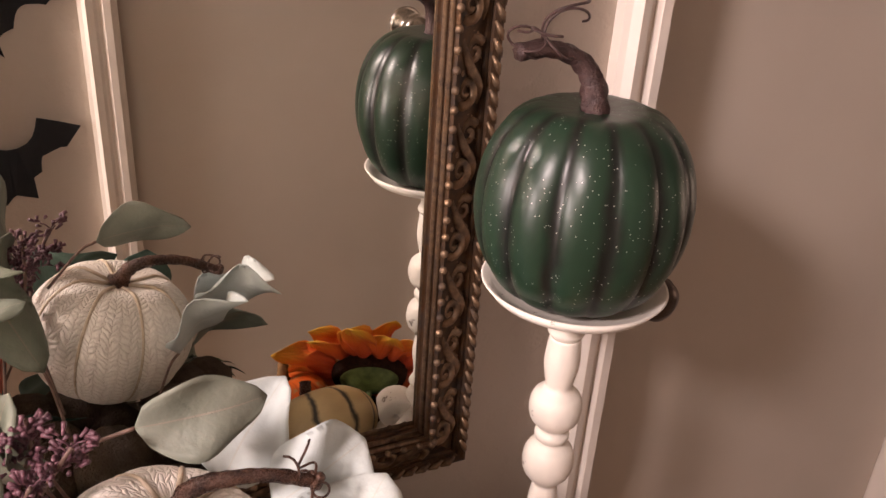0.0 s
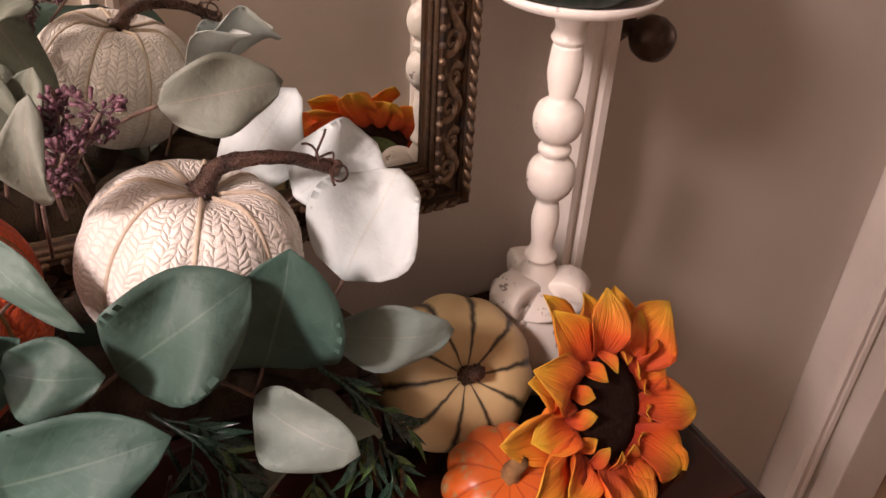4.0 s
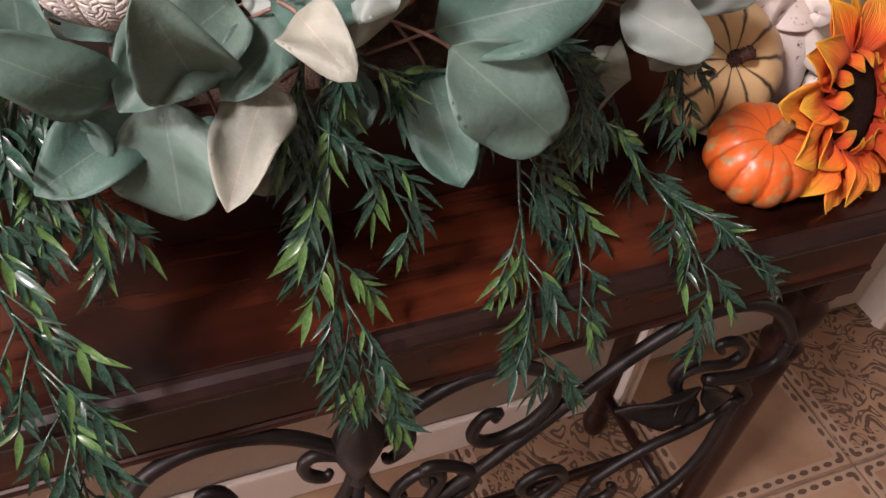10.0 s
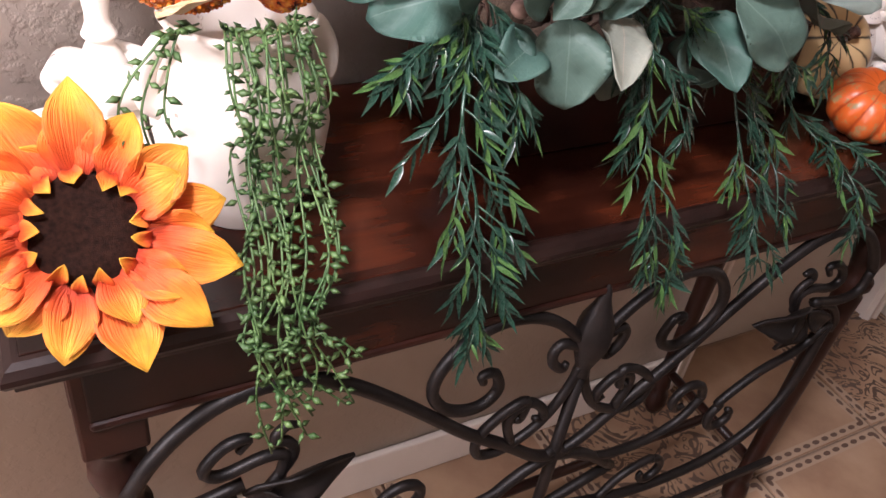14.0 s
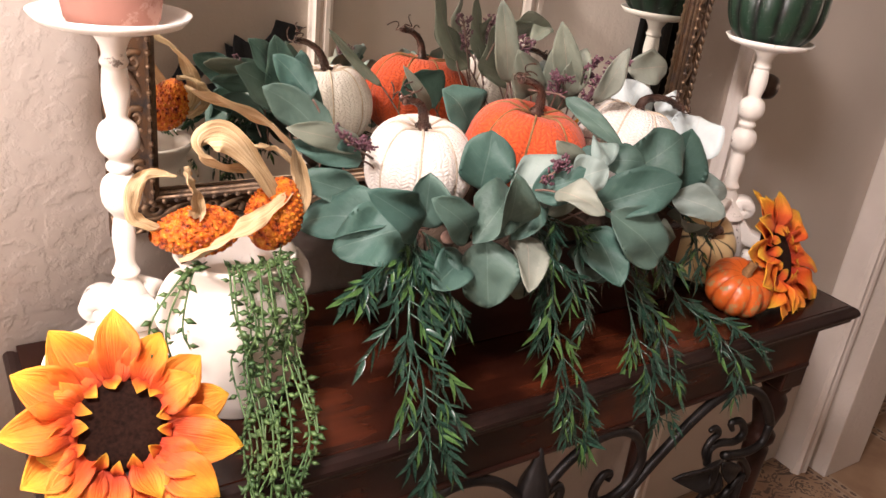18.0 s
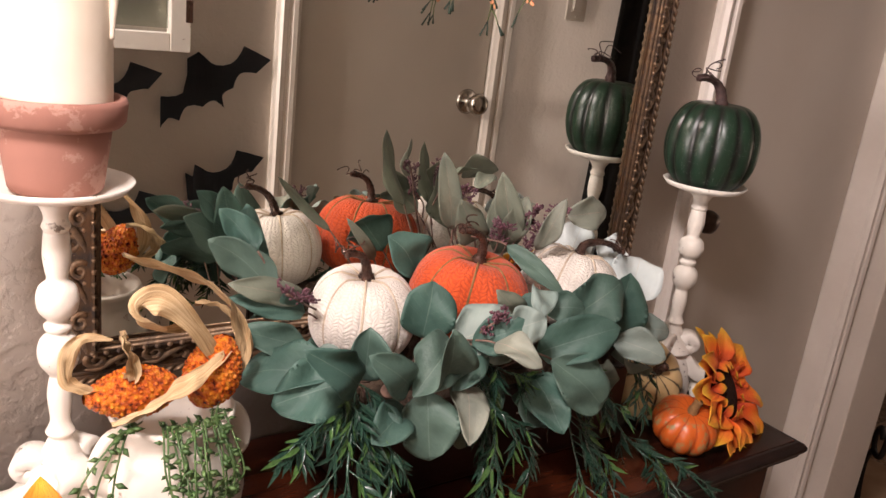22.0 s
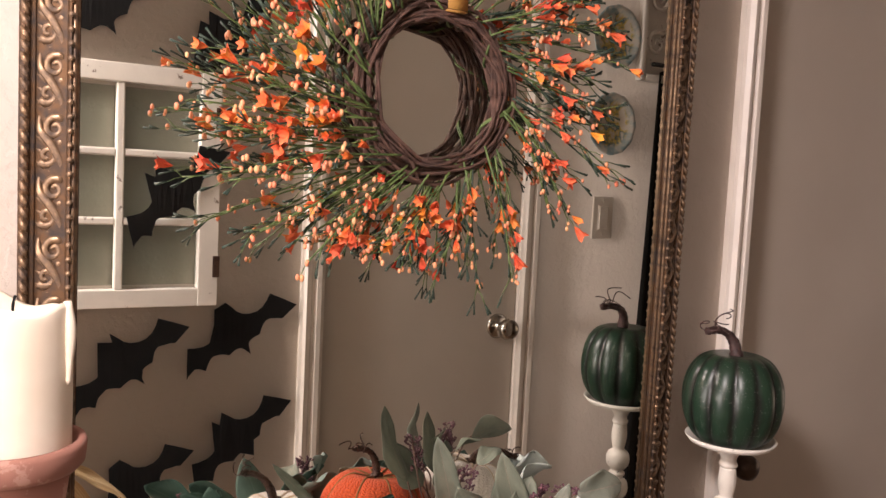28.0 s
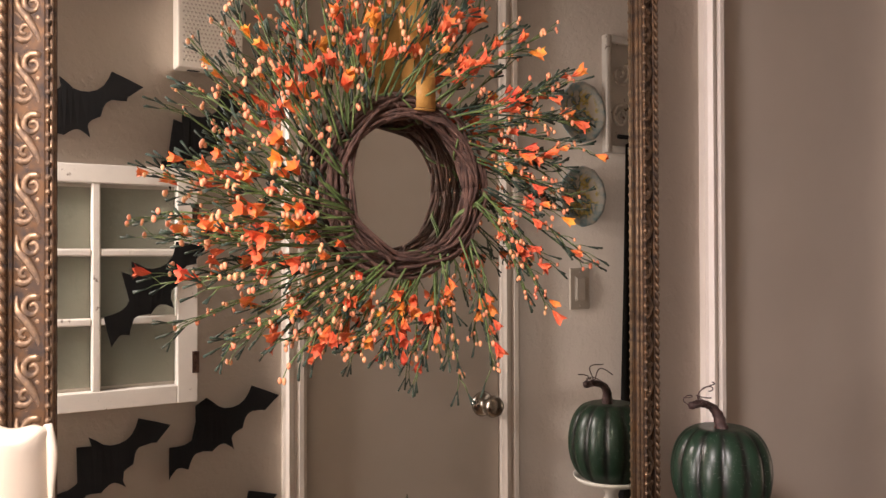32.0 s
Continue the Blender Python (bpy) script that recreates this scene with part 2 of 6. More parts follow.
def gilt(name, lit, dirt, rough=0.36):
    m, nt, bsdf = nodes_of(name)
    co = coords_of(nt)
    n = noise_of(nt, co, 70, 6, 0.65)
    nt.links.new(ramp(nt, n, [(0.35, dirt), (0.6, lit)]), bsdf.inputs["Base Color"])
    nt.links.new(ramp(nt, n, [(0.35, (0.1,) * 3), (0.6, (0.80,) * 3)]), bsdf.inputs["Metallic"])
    nt.links.new(ramp(nt, n, [(0.35, (0.7,) * 3), (0.6, (rough,) * 3)]), bsdf.inputs["Roughness"])
    bump(nt, bsdf, n, 0.35, 0.001)
    return m


M_WALL = plaster()
M_CEIL = surface("ceiling_paint", [(0.66, 0.6, 0.53), (0.72, 0.66, 0.6)], 6, 0.8)
M_DOOR = surface("door_paint", [(0.50, 0.44, 0.375), (0.555, 0.495, 0.425)], 2.5, 0.52, grain=0.12)
M_TRIM = surface("trim_paint", [(0.70, 0.63, 0.56), (0.78, 0.71, 0.64)], 9, 0.36, grain=0.1)
M_WOOD = wood_top()
M_DARKWOOD = surface("dark_stained_wood", [(0.012, 0.0042, 0.003), (0.034, 0.0105, 0.006)], 12, 0.36, grain=0.12, spec=0.3)
M_EDGE = surface("worn_edge", [(0.009, 0.004, 0.003), (0.020, 0.009, 0.007)], 30, 0.36, grain=0.12, spec=0.3)
M_IRON = surface("dark_iron", [(0.008, 0.0065, 0.006), (0.018, 0.014, 0.0125)], 40, 0.45, 0.35, grain=0.25, spec=0.35)
M_GOLD = gilt("antique_gold", (0.31, 0.205, 0.125), (0.07, 0.044, 0.03), 0.42)
M_GOLDDARK = gilt("dark_gold", (0.11, 0.06, 0.03), (0.022, 0.013, 0.009), 0.5)
M_STONE = worn("chalk_white_paint", (0.82, 0.76, 0.68), (0.20, 0.16, 0.13), 50, 0.63)
M_TERRA = worn("terracotta", (0.30, 0.138, 0.102), (0.37, 0.205, 0.160), 24, 0.56, 0.9)
M_WAX = surface("ivory_wax", [(0.74, 0.64, 0.51), (0.82, 0.73, 0.61)], 14, 0.42, grain=0.12)
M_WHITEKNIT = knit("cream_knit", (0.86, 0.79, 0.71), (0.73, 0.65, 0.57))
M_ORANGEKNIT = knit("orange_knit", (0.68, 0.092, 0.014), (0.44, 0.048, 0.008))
M_CORD = surface("jute_cord", [(0.46, 0.36, 0.26), (0.62, 0.51, 0.39)], 150, 0.85, grain=0.6)
M_CORDBROWN = surface("brown_cord", [(0.17, 0.085, 0.03), (0.30, 0.155, 0.055)], 150, 0.85, grain=0.6)
M_STEM = surface("bronze_stem", [(0.026, 0.012, 0.009), (0.12, 0.060, 0.040)], 90, 0.27, 0.35, grain=0.7, depth=0.002)
M_STEMDARK = surface("dark_twig", [(0.030, 0.016, 0.016), (0.11, 0.062, 0.055)], 90, 0.30, 0.2, grain=0.7, depth=0.002)
M_TEAL = leaf_paint("teal_leaf", (0.025, 0.074, 0.056), (0.070, 0.132, 0.108), (0.14, 0.20, 0.165))
M_SAGE = leaf_paint("sage_leaf", (0.105, 0.128, 0.092), (0.185, 0.200, 0.150), (0.28, 0.21, 0.165))
M_OLIVE = leaf_paint("olive_leaf", (0.20, 0.215, 0.155), (0.235, 0.245, 0.205), (0.34, 0.27, 0.22))
# pale leaf whitened further: the strong lamplight on it is in the colour
M_PALELIT = leaf_paint("pale_lit_leaf", (0.60, 0.68, 0.68), (0.74, 0.79, 0.78), (0.62, 0.62, 0.56))
M_MIST = leaf_paint("mist_leaf", (0.15, 0.22, 0.195), (0.28, 0.33, 0.30), (0.33, 0.35, 0.30))
M_TWIG = surface("plum_twig", [(0.10, 0.055, 0.045), (0.22, 0.13, 0.095)], 80, 0.6)
M_BERRY = surface("mauve_berries", [(0.055, 0.018, 0.028), (0.16, 0.065, 0.085)], 120, 0.5)
M_BAMBOO = surface("bamboo_green", [(0.014, 0.043, 0.029), (0.038, 0.082, 0.050)], 30, 0.28, grain=0.1, vary=0.3)
M_BAMBOOLIGHT = surface("bamboo_light_green", [(0.055, 0.125, 0.035), (0.115, 0.205, 0.055)], 30, 0.28, grain=0.1, vary=0.3)
M_VINE = surface("vine_green", [(0.045, 0.105, 0.028), (0.125, 0.205, 0.062)], 40, 0.5, grain=0.1, vary=0.3)
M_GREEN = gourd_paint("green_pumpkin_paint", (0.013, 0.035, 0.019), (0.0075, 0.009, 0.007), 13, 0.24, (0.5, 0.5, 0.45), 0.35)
M_MINI = gourd_paint("mini_pumpkin_skin", (0.60, 0.115, 0.016), (0.36, 0.055, 0.010), 11, 0.1, None, 0.36, (0.30, 0.21, 0.09))
M_GOURD = gourd_paint("striped_gourd_skin", (0.60, 0.44, 0.22), (0.035, 0.028, 0.016), 10, 0.13, None, 0.42)
M_GLITTER = surface("orange_glitter_corn", [(0.09, 0.012, 0.006), (0.52, 0.09, 0.010), (0.68, 0.19, 0.014), (0.78, 0.31, 0.025)], 170, 0.22, 0.1, grain=1.0, depth=0.003, grain_scale=500)


def husk_paint():
    """Dry husk with ribs along its length."""
    m, nt, bsdf = nodes_of("dry_husk")
    ribs = noise_of(nt, maths_vec(nt, coords_of(nt, "UV"), (16, 1.2, 1)), 1.0, 4)
    patch = noise_of(nt, coords_of(nt), 45, 4)
    col = ramp(nt, ribs, [(0.3, (0.40, 0.25, 0.11)), (0.5, (0.62, 0.44, 0.24)), (0.7, (0.76, 0.60, 0.38))])
    nt.links.new(mixed(nt, 1.0, col, ramp(nt, patch, [(0.3, (0.8, 0.76, 0.7)), (0.7, (1, 1, 1))]), "MULTIPLY"), bsdf.inputs["Base Color"])
    bsdf.inputs["Roughness"].default_value = 0.6
    bump(nt, bsdf, maths(nt, "ADD", ribs, maths(nt, "MULTIPLY", patch, 0.6)), 0.8, 0.002)
    return m


M_HUSK = husk_paint()
M_PETAL = petal_paint("sunflower_petal")
M_SEED = surface("sunflower_centre", [(0.020, 0.008, 0.005), (0.055, 0.021, 0.012)], 260, 0.9, grain=1.0, depth=0.004, spec=0.15)
M_BAT = surface("black_card", [(0.007, 0.007, 0.007), (0.011, 0.010, 0.010)], 40, 0.8, grain=0.1, spec=0.15)
M_STEEL = surface("tarnished_knob", [(0.40, 0.37, 0.33), (0.56, 0.52, 0.47)], 50, 0.2, 1.0, grain=0.1)
M_KNOBDARK = surface("dark_bronze_knob", [(0.045, 0.03, 0.022), (0.09, 0.06, 0.045)], 50, 0.35, 0.8, grain=0.1)
M_PLASTIC = surface("ivory_plastic", [(0.74, 0.68, 0.60), (0.78, 0.72, 0.64)], 10, 0.35, grain=0.05)
M_WHITEWOOD = worn("whitewashed_wood", (0.74, 0.69, 0.63), (0.22, 0.17, 0.14), 30, 0.62, 0.65)
M_BLACKCLOTH = surface("black_cloth", [(0.006, 0.006, 0.006), (0.014, 0.012, 0.011)], 25, 0.95, grain=0.5)
M_RIBBON = surface("mustard_ribbon", [(0.38, 0.19, 0.04), (0.48, 0.26, 0.065)], 60, 0.6, grain=0.3)
M_VINEWOOD = surface("grapevine", [(0.045, 0.022, 0.016), (0.13, 0.065, 0.045)], 90, 0.7, grain=0.8, depth=0.002)
M_SPRIG = surface("sprig_green", [(0.05, 0.085, 0.022), (0.15, 0.205, 0.060)], 90, 0.55)
M_SPRIGDARK = surface("sprig_dark_tip", [(0.014, 0.028, 0.019), (0.035, 0.055, 0.032)], 90, 0.6)
M_BERRYORANGE = surface("orange_berries", [(0.66, 0.16, 0.09), (0.78, 0.42, 0.20)], 45, 0.45)
M_BLOOM = surface("orange_blossom", [(0.56, 0.055, 0.028), (0.74, 0.145, 0.050), (0.80, 0.33, 0.030)], 24, 0.7, grain=0.3)
M_VASE = worn("cream_stoneware", (0.80, 0.73, 0.64), (0.46, 0.35, 0.27), 26, 0.64, 0.38)
M_LOAM = surface("dry_moss", [(0.05, 0.03, 0.02), (0.10, 0.065, 0.04)], 60, 0.95, grain=1.0, depth=0.004)


def mirror_glass():
    m, nt, bsdf = nodes_of("mirror_glass")
    bsdf.inputs["Base Color"].default_value = (0.83, 0.835, 0.78, 1)
    bsdf.inputs["Metallic"].default_value = 1.0
    bsdf.inputs["Roughness"].default_value = 0.0
    return m


def clear_glass():
    m, nt, bsdf = nodes_of("old_pane_glass")
    bsdf.inputs["Base Color"].default_value = (0.62, 0.66, 0.62, 1)
    bsdf.inputs["Transmission Weight"].default_value = 1.0
    bsdf.inputs["Roughness"].default_value = 0.08
    bsdf.inputs["IOR"].default_value = 1.1
    return m


M_MIRROR = mirror_glass()
M_PANE = clear_glass()


def tile_paint():
    """Cement tile: scrolling dark ornament on ochre, within a dotted border."""
    m, nt, bsdf = nodes_of("patterned_tile")
    co = coords_of(nt)
    sep = nt.nodes.new("ShaderNodeSeparateXYZ")
    nt.links.new(co, sep.inputs[0])
    base = ramp(nt, noise_of(nt, co, 7, 5), [(0.3, (0.22, 0.125, 0.075)), (0.55, (0.34, 0.22, 0.135)), (0.75, (0.42, 0.29, 0.19))])
    wv = add(nt, "ShaderNodeTexNoise", Scale=17.0, Detail=1.0, Distortion=2.6)
    nt.links.new(co, wv.inputs["Vector"])
    line = maths(nt, "ABSOLUTE", maths(nt, "SUBTRACT", maths(nt, "FRACT", maths(nt, "MULTIPLY", wv.outputs[0], 4.0)), 0.5))
    info = nt.nodes.new("ShaderNodeObjectInfo")
    orn = maths(nt, "MULTIPLY", ramp(nt, line, [(0.13, (1, 1, 1)), (0.19, (0, 0, 0))]), maths(nt, "LESS_THAN", info.outputs["Random"], 0.6))
    col = mixed(nt, maths(nt, "MULTIPLY", orn, 0.85), base, (0.055, 0.034, 0.026))
    ax = maths(nt, "ABSOLUTE", sep.outputs[0])
    ay = maths(nt, "ABSOLUTE", sep.outputs[1])
    d = maths(nt, "MAXIMUM", ax, ay)
    band = maths(nt, "MULTIPLY", maths(nt, "GREATER_THAN", d, 0.128), maths(nt, "LESS_THAN", d, 0.146))
    along = maths(nt, "MINIMUM", ax, ay)
    dot = maths(nt, "LESS_THAN", maths(nt, "ADD", maths(nt, "POWER", maths(nt, "MULTIPLY", maths(nt, "SUBTRACT", maths(nt, "FRACT", maths(nt, "MULTIPLY", along, 42.0)), 0.5), 2.4), 2.0),
                                            maths(nt, "POWER", maths(nt, "MULTIPLY", maths(nt, "SUBTRACT", d, 0.137), 190.0), 2.0)), 0.7)
    col = mixed(nt, band, col, (0.38, 0.275, 0.19))
    col = mixed(nt, maths(nt, "MULTIPLY", band, dot), col, (0.11, 0.065, 0.045))
    nt.links.new(col, bsdf.inputs["Base Color"])
    bsdf.inputs["Roughness"].default_value = 0.35
    bump(nt, bsdf, noise_of(nt, co, 60, 4), 0.15, 0.001)
    return m


M_TILE = tile_paint()
M_GROUT = surface("grout", [(0.17, 0.12, 0.085), (0.26, 0.19, 0.14)], 40, 0.9, grain=0.4)


# ---- mesh tools ----
def mesh_of(name, verts, faces, uvs=None, smooth=True):
    me = bpy.data.meshes.new(name)
    me.from_pydata([tuple(v) for v in verts], [], faces)
    if uvs is not None:
        layer = me.uv_layers.new(name="uv")
        idx = np.empty(len(me.loops), dtype=np.int32)
        me.loops.foreach_get("vertex_index", idx)
        layer.data.foreach_set("uv", np.asarray(uvs, dtype=np.float32)[idx].ravel())
    if smooth:
        me.polygons.foreach_set("use_smooth", [True] * len(me.polygons))
    me.update()
    return me


def joined(chunks):
    """One list of vertices and faces out of several."""
    verts, faces, uvs = [], [], []
    for c in chunks:
        n = len(verts)
        verts += [tuple(v) for v in c[0]]
        faces += [tuple(i + n for i in f) for f in c[1]]
        uvs += [tuple(u) for u in c[2]] if len(c) > 2 and c[2] is not None else [(0.0, 0.0)] * len(c[0])
    return verts, faces, uvs


def thing(name, label, category, place=(0, 0, 0), group="", kind="", turn=0):
    ob = new(name)
    ob.empty_display_size = 0.02
    ob.matrix_basis = pose(*place, 0, 0, turn)
    return tagged(ob, label, category, group, kind)


def part(name, me, material, parent=None, label="", place=None):
    """Links a mesh, or (verts, faces, uvs), as one object under a thing or a part."""
    if isinstance(me, tuple):
        me = mesh_of(name, *me)
    if not me.materials:
        me.materials.append(material)
    ob = new(name, me)
    ob.parent = parent
    if place is not None:
        ob.matrix_basis = place
    if label:
        ob["label"] = label
    return ob


def structure(name, me, material, label, category, parent=None):
    ob = part(name, me, material, parent)
    return tagged(ob, label, category, kind="structure")


def box_data(x0, y0, z0, x1, y1, z1, bevel=0.0, seg=2):
    bm = bmesh.new()
    bmesh.ops.create_cube(bm, size=1)
    for v in bm.verts:
        v.co = Vector(((x0 + x1) / 2 + v.co.x * (x1 - x0), (y0 + y1) / 2 + v.co.y * (y1 - y0), (z0 + z1) / 2 + v.co.z * (z1 - z0)))
    if bevel:
        bmesh.ops.bevel(bm, geom=bm.edges[:], offset=bevel, segments=seg, affect="EDGES", profile=0.5)
    bm.verts.index_update()
    out = ([tuple(v.co) for v in bm.verts], [tuple(v.index for v in f.verts) for f in bm.faces], None)
    bm.free()
    return out


def box(x0, y0, z0, x1, y1, z1, bevel=0.0, seg=2):
    v, f, _ = box_data(x0, y0, z0, x1, y1, z1, bevel, seg)
    return mesh_of("box", v, f, None, False)


def lathe(profile, seg=40, shape=None):
    """Turned body: (radius, height) rows; shape(angle, k) scales the radius."""
    verts, uvs, faces = [], [], []
    n = len(profile)
    for i in range(seg + 1):
        a = 2 * math.pi * i / seg
        for k, (r, z) in enumerate(profile):
            s = shape(a, k / (n - 1)) if shape else 1.0
            verts.append((r * s * math.cos(a), r * s * math.sin(a), z))
            uvs.append((i / seg, k / (n - 1)))
    for i in range(seg):
        for k in range(n - 1):
            a, b = i * n + k, (i + 1) * n + k
            faces.append((a, b, b + 1, a + 1))
    return verts, faces, uvs


def spline(points, steps=6):
    """Points on a smooth curve through the given ones."""
    p = [Vector(q) for q in points]
    p = [2 * p[0] - p[1]] + p + [2 * p[-1] - p[-2]]
    out = []
    for i in range(1, len(p) - 2):
        for s in range(steps):
            t = s / steps
            a, b, c, d = p[i - 1], p[i], p[i + 1], p[i + 2]
            out.append(0.5 * ((2 * b) + (c - a) * t + (2 * a - 5 * b + 4 * c - d) * t * t + (3 * b - a - 3 * c + d) * t ** 3))
    out.append(p[-2])
    return out


def tube(points, radius, seg=8, ridges=0, twist=0.0, flat=1.0):
    """A rod along points; radius is a number or a function of 0..1 along it."""
    pts = [Vector(q) for q in points]
    verts, uvs, faces = [], [], []
    n = len(pts)
    ref = None
    for i, p in enumerate(pts):
        d = (pts[min(i + 1, n - 1)] - pts[max(i - 1, 0)]).normalized()
        if ref is None:
            ref = d.orthogonal().normalized()
        ref = (ref - d * ref.dot(d))
        ref = ref.normalized() if ref.length > 1e-6 else d.orthogonal().normalized()
        side = d.cross(ref)
        t = i / (n - 1)
        r = radius(t) if callable(radius) else radius
        for k in range(seg):
            a = 2 * math.pi * k / seg
            rr = r * (1 + 0.16 * math.sin(ridges * (a + twist * t))) if ridges else r
            verts.append(p + ref * (rr * math.cos(a)) + side * (rr * flat * math.sin(a)))
            uvs.append((k / seg, t))
    for i in range(n - 1):
        for k in range(seg):
            a, b = i * seg + k, i * seg + (k + 1) % seg
            faces.append((a, b, b + seg, a + seg))
    faces.append(tuple(range(seg - 1, -1, -1)))
    faces.append(tuple((n - 1) * seg + k for k in range(seg)))
    return verts, faces, uvs


def ball(centre, r, squash=1.0, u=8, v=6):
    prof = [(max(1e-5, math.sin(math.pi * k / v)) * r, -math.cos(math.pi * k / v) * r * squash) for k in range(v + 1)]
    vv, ff, uu = lathe(prof, u)
    c = Vector(centre)
    return [Vector(q) + c for q in vv], ff, uu


def blade(base, tip, width, up=(0, 0, 1), bend=0.12, fold=0.15, fat=0.42, nl=9, nw=5, ripple=0.0, seed=0, thick=0.0006, point=1.0):
    """A leaf or petal from base to tip: an outline widest at fat, bent along its length and folded along its midrib, with two faces."""
    b, t = Vector(base), Vector(tip)
    d = t - b
    length = d.length
    d = d / length
    upv = Vector(up)
    s = d.cross(upv)
    s = s.normalized() if s.length > 1e-4 else d.orthogonal().normalized()
    n = s.cross(d).normalized()
    rnd = random.Random(seed)
    ph, ph2 = rnd.uniform(0, 6.28), rnd.uniform(0, 6.28)
    verts, uvs = [], []
    power = math.log(0.5) / math.log(fat)
    for i in range(nl + 1):
        v = i / nl
        w = width * 0.5 * math.sin(math.pi * v ** power) ** (0.62 if v ** power < 0.5 else 0.62 * point) + width * 0.012
        for j in range(2 * nw + 1):
            u = j / nw - 1
            off = bend * length * math.sin(math.pi * v) + fold * abs(u) ** 1.4 * w + ripple * width * math.sin(7 * v + 3 * u + ph) * (0.3 + abs(u)) * math.sin(math.pi * v)
            wob = 1 + 0.07 * math.sin(9 * v + ph2 + (1.3 if u > 0 else 0))
            verts.append(b + d * (v * length) + s * (u * w * wob) + n * off)
            uvs.append((0.5 + u / 2, v))
    m = 2 * nw + 1
    faces = [(i * m + j, i * m + j + 1, (i + 1) * m + j + 1, (i + 1) * m + j) for i in range(nl) for j in range(2 * nw)]
    if thick:
        k = len(verts)
        verts += [q - n * thick for q in verts]
        uvs += uvs
        faces += [tuple(reversed([q + k for q in f])) for f in faces]
        rim = [j for j in range(m)] + [i * m + m - 1 for i in range(1, nl + 1)] + [nl * m + j for j in range(m - 2, -1, -1)] + [i * m for i in range(nl - 1, 0, -1)]
        faces += [(rim[q], rim[q - 1], rim[q - 1] + k, rim[q] + k) for q in range(len(rim))]
    return verts, faces, uvs


def moulding(profile, length):
    """A straight moulding: (out, across) profile swept along x from 0 to length."""
    n = len(profile)
    verts = [(x, o, a) for x in (0, length) for o, a in profile]
    faces = [(i, (i + 1) % n, n + (i + 1) % n, n + i) for i in range(n)]
    faces += [tuple(range(n - 1, -1, -1)), tuple(range(n, 2 * n))]
    return verts, faces, None


def moved(data, m):
    return [m @ Vector(v) for v in data[0]], data[1], data[2]


# ---- the hall: walls, floor, ceiling, doors ----
BACK = 0.012       # face of the wall that carries the mirror
FRONT = -0.897     # face of the wall across the hall
CEIL = 2.4
structure("wall_north", joined([box_data(-2.6, BACK, 0, 0.506, 0.165, CEIL), box_data(0.506, BACK, 2.06, 1.068, 0.165, CEIL), box_data(1.068, BACK, 0, 1.25, 0.165, CEIL)]), M_WALL, "cream knockdown plaster wall behind the console table", "wall")
structure("wall_south", joined([box_data(-2.6, FRONT - 0.12, 0, 0.212, FRONT, CEIL), box_data(0.212, FRONT - 0.12, 2.06, 0.786, FRONT, CEIL), box_data(0.786, FRONT - 0.12, 0, 3.4, FRONT, CEIL)]), M_WALL, "cream knockdown plaster wall across the narrow hall", "wall")
structure("wall_west", box(-2.72, FRONT - 0.12, 0, -2.6, 0.165, CEIL), M_WALL, "cream plaster wall at the end of the hall", "wall")
structure("wall_east", box(3.4, FRONT - 0.12, 0, 3.52, 2.3, CEIL), M_WALL, "cream plaster wall of the room beyond", "wall")
structure("wall_beyond", box(1.13, 2.18, 0, 3.4, 2.3, CEIL), M_WALL, "cream plaster wall of the room beyond", "wall")
structure("wall_return", box(1.13, 0.165, 0, 1.25, 2.18, CEIL), M_WALL, "cream plaster side wall of the room beyond", "wall")
structure("ceiling", box(-2.72, FRONT - 0.12, CEIL, 3.52, 2.3, CEIL + 0.1), M_CEIL, "plain off-white painted ceiling", "ceiling")
floor = structure("floor", box(-2.72, FRONT - 0.12, -0.1, 3.52, 2.3, -0.004), M_GROUT, "floor of brown and ochre patterned ceramic tiles", "floor")

CASING = [(0, 0), (-0.008, 0), (-0.012, 0.006), (-0.018, 0.012), (-0.018, 0.024), (-0.012, 0.028), (-0.012, 0.034), (-0.018, 0.040), (-0.020, 0.052), (-0.013, 0.058), (-0.010, 0.064), (0, 0.064)]


def upright(name, x, y, z0, z1, out, flip, parent, width=0.064):
    """A door casing that stands upright on a wall whose face lies at y; out is -1 where the room lies towards -y."""
    k = width / 0.064
    v, f, u = moulding([(o, a * k) for o, a in CASING], z1 - z0)
    v = [(x + (-a if flip else a), y - out * o, z0 + l) for l, o, a in v]
    return part(name, (v, f, u, False), M_TRIM, parent)


